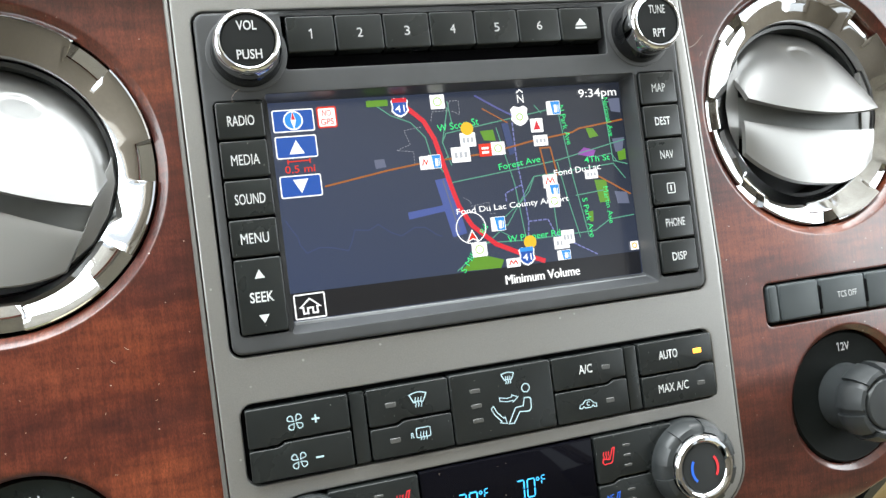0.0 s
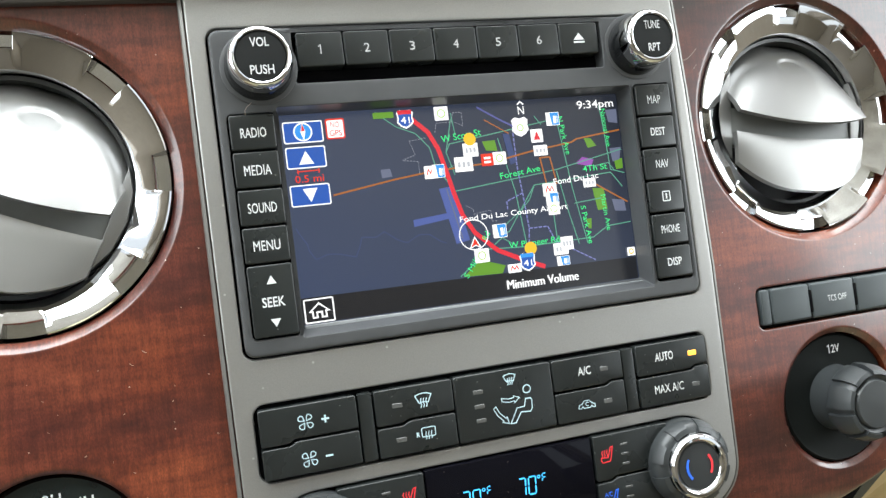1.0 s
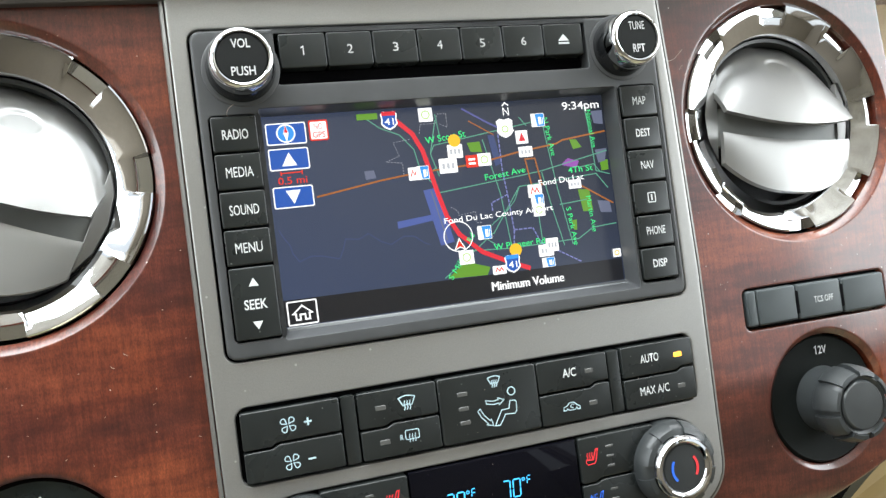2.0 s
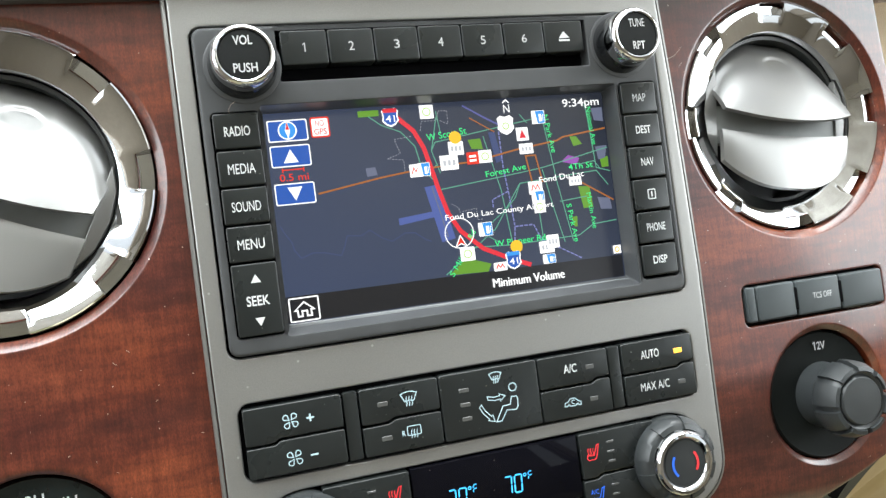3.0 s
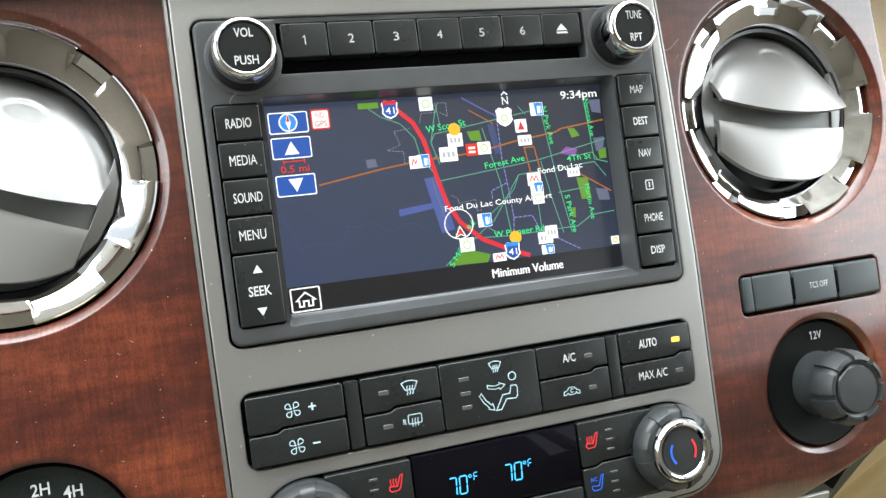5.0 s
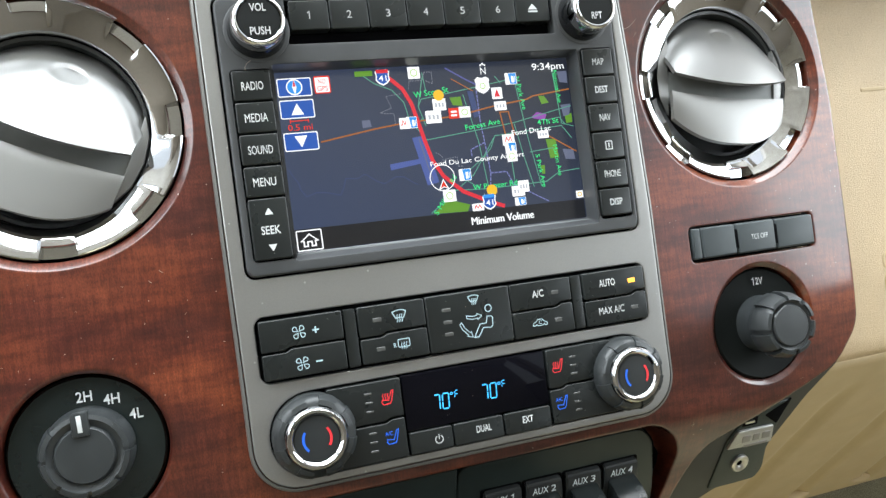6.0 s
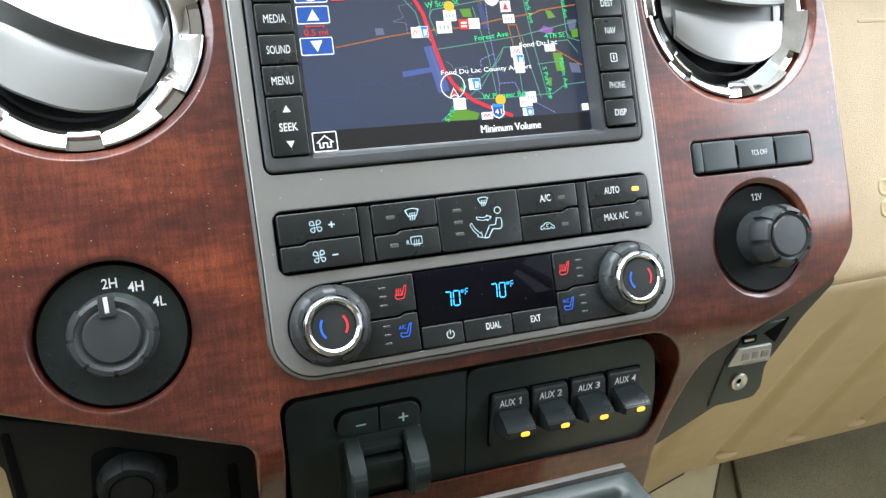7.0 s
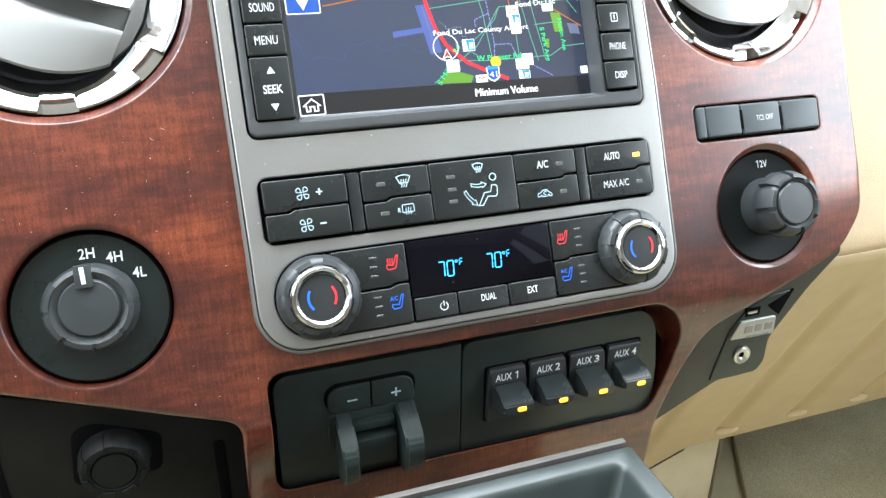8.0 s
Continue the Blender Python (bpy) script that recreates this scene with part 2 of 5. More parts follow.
night_map(LCD_NIGHT)
LCD_BAR = lit("lit_black_bar", (0.012, 0.013, 0.017))
LCD_WHITE = lit("lit_white", (1.1, 1.12, 1.12))
LCD_BLUE = lit("lit_button_blue", (0.02, 0.10, 0.45))
LCD_RED = lit("lit_route_red", (0.75, 0.03, 0.05))
LCD_TEXT_RED = lit("lit_text_red", (0.8, 0.04, 0.02))
LCD_ORANGE = lit("lit_road_orange", (0.38, 0.13, 0.03))
LCD_TEAL = lit("lit_road_teal", (0.11, 0.36, 0.25))
LCD_GREEN = lit("lit_label_green", (0.05, 0.85, 0.25))
LCD_PARK = lit("lit_park_green", (0.13, 0.32, 0.03))
LCD_RIVER = lit("lit_river_violet", (0.10, 0.11, 0.33))
LCD_AIRPORT = lit("lit_airport_blue", (0.08, 0.12, 0.36))
LCD_CREEK = lit("lit_creek_blue", (0.05, 0.075, 0.19))
LCD_GREY = lit("lit_grey", (0.14, 0.16, 0.24))
LCD_PALE = lit("lit_pale_line", (0.34, 0.36, 0.4))
LCD_VIOLET = lit("lit_pale_violet", (0.2, 0.22, 0.5))
LCD_PURPLE = lit("lit_purple", (0.30, 0.08, 0.42))
LCD_SKY = lit("lit_icon_blue", (0.04, 0.32, 0.85))
LCD_SUN = lit("lit_icon_yellow", (0.95, 0.55, 0.03))


# ---- mesh helpers (millimetres; x right, z up, -y towards the cabin) ----
def part(name, bm, mat, parent=None, label="", at=(0, 0, 0), turn=None, smooth=35):
    """Links a bmesh as one mesh object, under a thing or a part."""
    bmesh.ops.scale(bm, vec=(0.001,) * 3, verts=bm.verts)
    bmesh.ops.recalc_face_normals(bm, faces=bm.faces)
    me = bpy.data.meshes.new(name)
    bm.to_mesh(me)
    bm.free()
    return place_mesh(name, me, mat, parent, label, at, turn, smooth)


def place_mesh(name, me, mat, parent=None, label="", at=(0, 0, 0), turn=None, smooth=35):
    if not me.materials:
        me.materials.append(mat)
    if smooth:
        me.shade_smooth()
        me.set_sharp_from_angle(angle=radians(smooth))
    ob = new(name, me)
    ob.parent = parent
    ob.matrix_basis = Matrix.Translation([v / 1000 for v in at]) @ (turn or Matrix())
    return tagged(ob, label)


def mm(x, y, z):
    return Matrix.Translation((x / 1000, y / 1000, z / 1000))


def thicken(ob, mmetres=2.0):
    """Gives a moulded skin its wall thickness."""
    skin = ob.modifiers.new("wall", "SOLIDIFY")
    skin.thickness, skin.offset = mmetres / 1000, 0.0
    return ob


def on_panel(x=0, y=0, z=0):
    """A place on the leaning centre stack."""
    return PANEL @ mm(x, y, z)


def level(x=0, y=0, z=0):
    """A place in the cabin, upright."""
    return mm(x, y, z + BASE)


def thing(name, m, label, category, group="", kind=""):
    ob = new(name)
    ob.empty_display_size = 0.01
    ob.matrix_basis = m
    return tagged(ob, label, category, group, kind)


def solid(name, bm, mat, m, label, category, kind="", smooth=35):
    ob = part(name, bm, mat, None, label, smooth=smooth)
    ob.matrix_basis = m
    return tagged(ob, "", category, "", kind)


def rrect(x0, z0, x1, z1, r=2.0, n=5):
    """A rounded rectangle, anticlockwise; r may name four corners from lower left on."""
    rs = r if isinstance(r, tuple) else (r,) * 4
    pts = []
    for (cx, cz, a), q in zip(((x0, z0, 180), (x1, z0, 270), (x1, z1, 0), (x0, z1, 90)), rs):
        q = max(q, 0.01)
        ox, oz = cx + (q if cx == x0 else -q), cz + (q if cz == z0 else -q)
        for i in range(n + 1):
            b = radians(a + 90 * i / n)
            pts.append((ox + q * math.cos(b), oz + q * math.sin(b)))
    return pts


def circle(x, z, r, n=64):
    return [(x + r * math.cos(2 * math.pi * i / n), z + r * math.sin(2 * math.pi * i / n)) for i in range(n)]


def rounded(points, r=6.0, n=5):
    """A polygon with its corners rounded."""
    out = []
    for i, p in enumerate(points):
        a, p, b = Vector(points[i - 1]), Vector(p), Vector(points[(i + 1) % len(points)])
        q = min(r, (a - p).length * 0.45, (b - p).length * 0.45)
        s, e = p + (a - p).normalized() * q, p + (b - p).normalized() * q
        for k in range(n + 1):
            t = k / n
            out.append(tuple(s * (1 - t) ** 2 + p * 2 * t * (1 - t) + e * t * t))
    return out


def grown(loop, d):
    """A loop moved outwards by d (inwards where negative)."""
    out = []
    for i, p in enumerate(loop):
        a, b = Vector(loop[i - 1]), Vector(loop[(i + 1) % len(loop)])
        p = Vector(p)
        e, f = p - a, b - p
        if e.length < 1e-6 or f.length < 1e-6:
            t = (b - a).normalized()
            n = Vector((t.y, -t.x))
            out.append(tuple(p + n * d))
            continue
        e.normalize(), f.normalize()
        n = Vector((e.y, -e.x)) + Vector((f.y, -f.x))
        n.normalize()
        c = max(0.4, n.dot(Vector((e.y, -e.x))))
        out.append(tuple(p + n * (d / c)))
    return out


def rings(bm, loops, cap_front=True, cap_back=True):
    """Skins a row of equal loops of (x, y, z)."""
    rows = [[bm.verts.new(p) for p in loop] for loop in loops]
    for a, b in zip(rows, rows[1:]):
        for i in range(len(a)):
            j = (i + 1) % len(a)
            bm.faces.new((a[i], a[j], b[j], b[i]))
    if cap_front:
        bm.faces.new(rows[0])
    if cap_back:
        bm.faces.new(rows[-1][::-1])
    return bm


def flat(loop, y):
    return [(x, y, z) for x, z in loop]


def slab(loop, y0, y1, bevel=0.6, steps=3, bm=None):
    """A plate of that outline from its front y0 to its back y1, with a rounded front edge."""
    bm = bm or bmesh.new()
    loops = []
    for i in range(steps + 1):
        a = math.pi / 2 * i / steps
        loops.append(flat(grown(loop, -bevel * (1 - math.sin(a))), y0 + bevel * (1 - math.cos(a))))
    loops.append(flat(loop, y1))
    return rings(bm, loops)


def lathe(profile, n=48, bm=None, at=(0, 0, 0)):
    """Turns a profile of (radius, y) round the y axis."""
    bm = bm or bmesh.new()
    rows = []
    for r, y in profile:
        if r < 1e-4:
            rows.append([bm.verts.new((at[0], at[1] + y, at[2]))])
        else:
            rows.append([bm.verts.new((at[0] + r * math.cos(2 * math.pi * i / n), at[1] + y, at[2] + r * math.sin(2 * math.pi * i / n))) for i in range(n)])
    for a, b in zip(rows, rows[1:]):
        for i in range(n):
            j = (i + 1) % n
            if len(a) == 1 and len(b) > 1:
                bm.faces.new((a[0], b[j], b[i]))
            elif len(b) == 1 and len(a) > 1:
                bm.faces.new((a[i], a[j], b[0]))
            elif len(a) > 1:
                bm.faces.new((a[i], a[j], b[j], b[i]))
    return bm


def arc_block(profile, a0, a1, n=8, bm=None):
    """A closed profile of (radius, y) swept through an angle round the y axis."""
    bm = bm or bmesh.new()
    rows = []
    for k in range(n + 1):
        a = radians(a0 + (a1 - a0) * k / n)
        rows.append([bm.verts.new((r * math.cos(a), y, r * math.sin(a))) for r, y in profile])
    m = len(profile)
    for a, b in zip(rows, rows[1:]):
        for i in range(m):
            j = (i + 1) % m
            bm.faces.new((a[i], a[j], b[j], b[i]))
    bm.faces.new(rows[0])
    bm.faces.new(rows[-1][::-1])
    return bm


def box(x0, y0, z0, x1, y1, z1, bevel=0.0, bm=None):
    bm = bm or bmesh.new()
    made = bmesh.ops.create_cube(bm, size=1.0)["verts"]
    for v in made:
        v.co = ((x0 + x1) / 2 + v.co.x * (x1 - x0), (y0 + y1) / 2 + v.co.y * (y1 - y0), (z0 + z1) / 2 + v.co.z * (z1 - z0))
    if bevel:
        edges = list({e for v in made for e in v.link_edges})
        bmesh.ops.bevel(bm, geom=edges, offset=bevel, segments=2, profile=0.6, affect="EDGES")
    return bm


def stroke(points, w, closed=False, bm=None, y=0.0):
    """A flat drawn line of width w through points of (x, z)."""
    bm = bm or bmesh.new()
    pts = [Vector(p) for p in points]
    n = len(pts)
    left, right = [], []
    for i, p in enumerate(pts):
        a = pts[i - 1] if (i or closed) else None
        b = pts[(i + 1) % n] if (i < n - 1 or closed) else None
        e = (p - a).normalized() if a is not None else (b - p).normalized()
        f = (b - p).normalized() if b is not None else e
        nrm = Vector((-e.y, e.x)) + Vector((-f.y, f.x))
        nrm = nrm.normalized() if nrm.length > 1e-6 else Vector((-e.y, e.x))
        c = max(0.5, nrm.dot(Vector((-e.y, e.x))))
        left.append(bm.verts.new(((p + nrm * w / 2 / c).x, y, (p + nrm * w / 2 / c).y)))
        right.append(bm.verts.new(((p - nrm * w / 2 / c).x, y, (p - nrm * w / 2 / c).y)))
    for i in range(n if closed else n - 1):
        j = (i + 1) % n
        bm.faces.new((left[i], right[i], right[j], left[j]))
    return bm


def sheet(loop, bm=None, y=0.0):
    bm = bm or bmesh.new()
    bm.faces.new([bm.verts.new((x, y, z)) for x, z in loop])
    return bm


def arc(x, z, r, a0, a1, n=10):
    return [(x + r * math.cos(radians(a0 + (a1 - a0) * i / n)), z + r * math.sin(radians(a0 + (a1 - a0) * i / n))) for i in range(n + 1)]


LETTERS = {}


def lettering(body, w, h, mat, parent, at, name="lettering", bold=0.012, lean=0.0):
    """Printed words of that width and height, centred at a place, facing the cabin; lean turns them, in degrees."""
    key = (body, w, h, mat.name)
    bold = min(bold, 0.0) if set(body) & set("MN") else bold
    if key not in LETTERS:
        font = bpy.data.curves.new("words", "FONT")
        font.body, font.size, font.offset, font.resolution_u = body, 1.0, bold, 3
        ob = new("words", font)
        bpy.context.view_layer.update()
        me = bpy.data.meshes.new_from_object(ob.evaluated_get(bpy.context.evaluated_depsgraph_get()))
        bpy.data.objects.remove(ob)
        bpy.data.curves.remove(font)
        co = np.array([v.co[:2] for v in me.vertices])
        lo, hi = co.min(0), co.max(0)
        for v in me.vertices:
            x, z = (v.co.x - (lo[0] + hi[0]) / 2) / (hi[0] - lo[0]) * w, (v.co.y - (lo[1] + hi[1]) / 2) / (hi[1] - lo[1]) * h
            v.co = (x / 1000, 0, z / 1000)
        me.name = name
        me.materials.clear()
        LETTERS[key] = me
    return place_mesh(name, LETTERS[key], mat, parent, "", at, pose(0, 0, 0, 0, -lean, 0), 0)


def sketch(name, bm, mat, parent, at=(0, 0, 0)):
    return part(name, bm, mat, parent, "", at, None, 0)


# ---- the dashboard's large forms ----
def wood_depth(x, z):
    """How far the wood face lies behind the face of the centre stack: it falls back towards the passenger, and below it turns upright."""
    low = max(0.0, -45 - z)
    leaning = 6.5 + 0.010 * x + 0.10 * low * low / (low + 25)
    start = -104 - 26 * min(1.0, max(0.0, (60 - x) / 169))
    t = min(1.0, max(0.0, (start - z) / 40))
    side = min(1.0, max(0.0, (x + 148) / 42))
    t = t * t * (3 - 2 * t) * side ** 3 * (side * (6 * side - 15) + 10)
    return leaning * (1 - t) + (-31.7 - 0.4663 * z) * t


def pierced(outer, holes, edge, cell=9.0, depth=wood_depth):
    """A face with edged holes. holes: (loop, width of the edge, depth, and for a chamfer its fall); edge: the same for the outline."""
    bm = bmesh.new()
    r0, d0 = edge
    face_loops = [grown(outer, -r0 - 1.0)] + [grown(hole[0], hole[1] + 1.0) for hole in holes]
    lines = []
    for loop in face_loops:
        vs = [bm.verts.new((x, 0, z)) for x, z in loop]
        lines += [bm.edges.new((vs[i - 1], vs[i])) for i in range(len(vs))]
    bmesh.ops.triangle_fill(bm, use_beauty=True, use_dissolve=False, edges=lines)

    def lip(loop, r, d, sign, fall=0.0):
        loops = [flat(grown(loop, sign * (r + 1.0)), 0)]
        if fall:
            for a, b in ((1.06, 0.0), (1.0, 0.03), (0.94, 0.08), (0.5, 0.5), (0.08, 0.9), (0.0, 1.0)):
                loops.append(flat(grown(loop, r * a), fall * b))
        else:
            for i in range(5):
                a = math.pi / 2 * i / 4
                loops.append(flat(grown(loop, sign * r * (1 - math.sin(a))), r * (1 - math.cos(a))))
        loops.append(flat(loop, d))
        rings(bm, loops, False, False)

    lip(outer, r0, d0, -1)
    for loop, r, d, *fall in holes:
        lip(loop, r, d, 1, *fall)
    bmesh.ops.remove_doubles(bm, verts=bm.verts, dist=0.001)
    xs, zs = [v.co.x for v in bm.verts], [v.co.z for v in bm.verts]
    for axis, lo, hi in ((0, min(xs), max(xs)), (2, min(zs), max(zs))):
        for k in range(1, int((hi - lo) / cell)):
            co = [0, 0, 0]
            co[axis] = lo + k * cell
            no = [0, 0, 0]
            no[axis] = 1
            bmesh.ops.bisect_plane(bm, geom=bm.verts[:] + bm.edges[:] + bm.faces[:], plane_co=co, plane_no=no)
    for v in bm.verts:
        v.co.y += depth(v.co.x, v.co.z)
    return bm


VENT_L, VENT_R = (-178.2, 74.0), (177.6, 75.8)
DIAL = (-176.8, -66.4)
SOCKET = (178.6, -65.4)
POCKET_EDGE = [(-109.2, -175.5), (109, -177.6), (119, -155), (124, -134.4), (115.6, -118.5), (104, -109.6), (-109.4, -109.2)]
POCKET = rounded(POCKET_EDGE, 9)
wood_outline = rounded(
    [(-330, -55.5), (-212, -98.2), (-149, -120.2), (-122.6, -129.0), (-123.2, -146), (-124, -224), (112, -224), (116, -186), (127.3, -158.4), (139.5, -138), (144.0, -131.2), (156.5, -125), (192.5, -111.0), (230, -97.2), (247, -76), (247.4, 60), (243, 116), (242, 147), (-330, 147)],
    9,
)
wood = solid(
    "trim",
    pierced(
        wood_outline,
        [
            (rrect(-104, -96, 104, 141, (17, 17, 2, 2)), 0.5, 4),
            (POCKET, 1.2, 20),
            (circle(VENT_L[0], VENT_L[1] - 0.5, 57.8, 96), 3.6, 16, 3.4),
            (circle(VENT_R[0], VENT_R[1] - 0.5, 57.8, 96), 3.6, 16, 3.4),
            (circle(*DIAL, 33.2, 72), 2.8, 9),
            (circle(*SOCKET, 32.4, 72), 2.6, 9, 2.4),
            (rrect(135.8, -25.6, 221, -5.6, 3.0), 0.8, 6),
        ],
        (2.2, 26),
        5.0,
    ),
    WOOD, on_panel(), "glossy burgundy wood veneer trim of the dashboard", "trim", "structure",
)

# the pocket's flanks: wood scooped in towards the passenger, black seal elsewhere
inner = rounded([(-108.6, -175.9), (106, -176.6), (112.5, -160), (112.5, -146), (109, -124), (101, -113.0), (-108.8, -109.8)], 9)
flank = []
for k in range(6):
    a = k / 5
    ease = a ** 2.4
    row = []
    for (x0, z0), (x1, z1) in zip(grown(POCKET, -0.1), inner):
        x, z = x0 + (x1 - x0) * ease, z0 + (z1 - z0) * ease
        row.append((x, wood_depth(x0, z0) + 1.4 + 24 * (1 - (1 - a) ** 2.2), z))
    flank.append(row)
seal, scoop = bmesh.new(), bmesh.new()
for row_a, row_b in zip(flank, flank[1:]):
    for i in range(len(row_a)):
        quad = (row_a[i - 1], row_a[i], row_b[i], row_b[i - 1])
        bm = scoop if min(p[0] for p in quad) > 98 else seal
        bm.faces.new([bm.verts.new(p) for p in quad])
for bm in (seal, scoop):
    bmesh.ops.remove_doubles(bm, verts=bm.verts, dist=0.001)
part("seal", seal, DEEP, wood, "black seal in the pocket", smooth=60)
part("scoop", scoop, WOOD, wood, "scooped wood flank of the pocket", smooth=60)

# the grey surround of radio and climate controls
RADIO_HOLE = rrect(-102.7, -2.8, 101.6, 127.0, 4.5)
KEY_HOLE = rrect(-101.8, -50.6, 100.2, -20.2, 4.5)
KNOB_L, KNOB_R = (-81.6, -76.2), (81.0, -75.8)


def climate_opening(d=0.0):
    pts = arc(KNOB_L[0], KNOB_L[1], 19.6 + d, 90, 270, 22) + arc(KNOB_R[0], KNOB_R[1], 19.6 + d, -90, 90, 22)
    return pts


def surround_outline():
    """The surround narrows a little towards the top and has large lower corners."""
    left = [(-111.6, 146), (-111.6, 90), (-111.4, 9), (-111.0, -50)]
    right = [(111.2, -50), (111.6, 9), (109.6, 90), (107.4, 140), (107.2, 146)]
    return left + arc(-89.0, -79.6, 22, 180, 270, 12) + arc(89.0, -79.6, 22, 270, 360, 12) + right


surround_loop = surround_outline()
surround = thing("centre_surround", on_panel(), "grey metallic plastic surround of the centre stack", "trim panel", kind="structure")
part(
    "face",
    pierced(grown(surround_loop, -2.2), [(RADIO_HOLE, 0.7, 5), (KEY_HOLE, 0.7, 5), (climate_opening(), 0.7, 5)], (0.8, 3), 20.0, lambda x, z: 1.6),
    SILVER, surround,
)
rim = bmesh.new()
rings(rim, [flat(grown(surround_loop, -1.75), 2.6), flat(grown(surround_loop, -1.55), 2.2), flat(grown(surround_loop, -0.4), 2.6), flat(surround_loop, 3.4), flat(surround_loop, 9.5)], False, False)
part("rim", rim, SILVER_EDGE, surround, "thin bare grey rim with a groove")
part("backing", slab(grown(surround_loop, -3), 14.5, 16.0, 0.1, 1), DEEP, surround)

# padded top of the dashboard, overhanging the wood
nose = [(8, 142.6), (-2, 143.4), (-7.5, 146.2), (-10.5, 152), (-9, 158), (0, 166), (16, 173), (60, 182), (160, 182), (400, 196), (600, 242), (600, 205), (400, 150), (30, 120), (26, 142)]
pad = bmesh.new()
rows = []
for k in range(121):
    x = -780 + 13 * k
    t = min(1.0, max(0.0, (x - 246) / 34))
    back = 34 * t * t * (3 - 2 * t)
    rows.append([pad.verts.new((x, y + (back if y < 100 else 0), z)) for y, z in nose])
for a, b in zip(rows, rows[1:]):
    for i in range(len(nose)):
        j = (i + 1) % len(nose)
        pad.faces.new((a[i], a[j], b[j], b[i]))
solid("dash_pad", pad, PAD, on_panel(), "taupe grained vinyl pad on top of the dashboard", "dash pad", "structure", 80)
# the shade under the pad's overhang, drawn as a dark brown strip
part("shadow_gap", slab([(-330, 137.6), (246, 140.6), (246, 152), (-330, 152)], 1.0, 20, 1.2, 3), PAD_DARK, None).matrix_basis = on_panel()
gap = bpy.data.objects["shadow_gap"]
gap.name = "pad_shade_strip"
tagged(gap, "dark brown strip that draws the shade under the dash pad", "trim", "", "structure")

# passenger side: grained upper dash, then a ribbed panel that falls away to the footwell
upper = bmesh.new()
cols = []
profile_up = [(70, 152), (52, 151), (47, 148), (46, 142), (46, 40), (46, -40), (47, -92), (48, -101), (51, -106.5)]
for x in list(range(214, 760, 12)):
    cols.append([upper.verts.new((x, y + 0.00012 * (x - 240) ** 2 * 0.2, z)) for y, z in profile_up])
for a, b in zip(cols, cols[1:]):
    for i in range(len(profile_up) - 1):
        upper.faces.new((a[i], b[i], b[i + 1], a[i + 1]))
glove = thing("glove_box", on_panel(), "tan grained vinyl glove box side of the dash", "glove box")
thicken(part("door", upper, TAN, glove, "", smooth=50))
part("seam", slab(rrect(309, 68.6, 440, 71.4, 0.9), 44.6, 47.5, 0.8, 3), TAN_SMOOTH, glove, "raised seam line")
mark = bmesh.new()
for z0 in (-51, -66):
    ring_loop = rrect(308, z0, 346, z0 + 12.4, 4.5)
    rings(mark, [flat(ring_loop, 47), flat(grown(ring_loop, -0.3), 45.0), flat(grown(ring_loop, -0.9), 44.6), flat(grown(ring_loop, -2.0), 44.6), flat(grown(ring_loop, -2.6), 45.0), flat(grown(ring_loop, -2.9), 47)], False, False)
part("embossed_mark", mark, TAN_SMOOTH, glove, "embossed bars")
# the same drawn shade, carried on under the pad's passenger end
part("top_strip", slab(rrect(247, 147, 760, 176, 3), -4, 62, 2, 2), PAD_DARK, glove, "dark strip that carries the pad's shade on over the glove box")

RIBS = (140, 222, 305, 392, 478, 562)
lower = bmesh.new()
cols = []
for x in range(120, 760, 4):
    line = []
    long = 1 + 0.0042 * max(0, 275 - x)
    for k in range(25):
        t = long * k / 24
        y, z = 50 + 222 * t, -106 - 182 * t
        deep = 0.0
        for r in RIBS:
            d = (x - r) / 13.0
            if abs(d) < 1 and 0.12 < t < 0.97:
                deep = max(deep, (0.5 + 0.5 * math.cos(math.pi * d)) * min(1, (t - 0.12) * 7, (0.97 - t) * 30))
        line.append(lower.verts.new((x, y + 4.2 * deep, z + 3.2 * deep)))
    line.append(lower.verts.new((x, y + 4, z + 1)))
    line.append(lower.verts.new((x, y + 40, z + 16)))
    cols.append(line)
for a, b in zip(cols, cols[1:]):
    for i in range(len(a) - 1):
        lower.faces.new((a[i], b[i], b[i + 1], a[i + 1]))
bolster = thing("lower_dash_panel", on_panel(), "tan ribbed plastic panel under the glove box", "dash panel")
thicken(part("panel", lower, TAN_SMOOTH, bolster, "", smooth=50))
edge = bmesh.new()
rim_rows = []
for x in range(204, 278, 4):
    t = 1 + 0.0042 * (275 - x) if x < 275 else 1.0
    y, z = 50 + 222 * t, -106 - 182 * t
    rim_rows.append([edge.verts.new(p) for p in ((x, y - 1.5, z + 1), (x, y + 4, z - 4.5), (x, y + 9, z + 1))])
for a, b in zip(rim_rows, rim_rows[1:]):
    for i in range(2):
        edge.faces.new((a[i], b[i], b[i + 1], a[i + 1]))
thicken(part("edge_seal", edge, PAD_DARK, bolster, "dark seal along the slanting end"), 1.0)
for x in (313, 394, 470):
    foot = lathe([(0.001, -1.0), (4.5, -0.8), (8.5, 0.3), (9.8, 2.0)], 20)
    bmesh.ops.scale(foot, vec=(1.3, 0.55, 0.45), verts=foot.verts)
    part("clip_boss", foot, TAN_SMOOTH, bolster, "", (x, 256, -275.5), pose(0, 0, 0, -51, 0, 0))

# ---- the cabin round it ----
def wall(name, x0, y0, z0, x1, y1, z1, mat, label, category):
    ob = solid(name, box(x0, y0, z0, x1, y1, z1), mat, mm(0, 0, 0), label, category, "structure")
    return ob


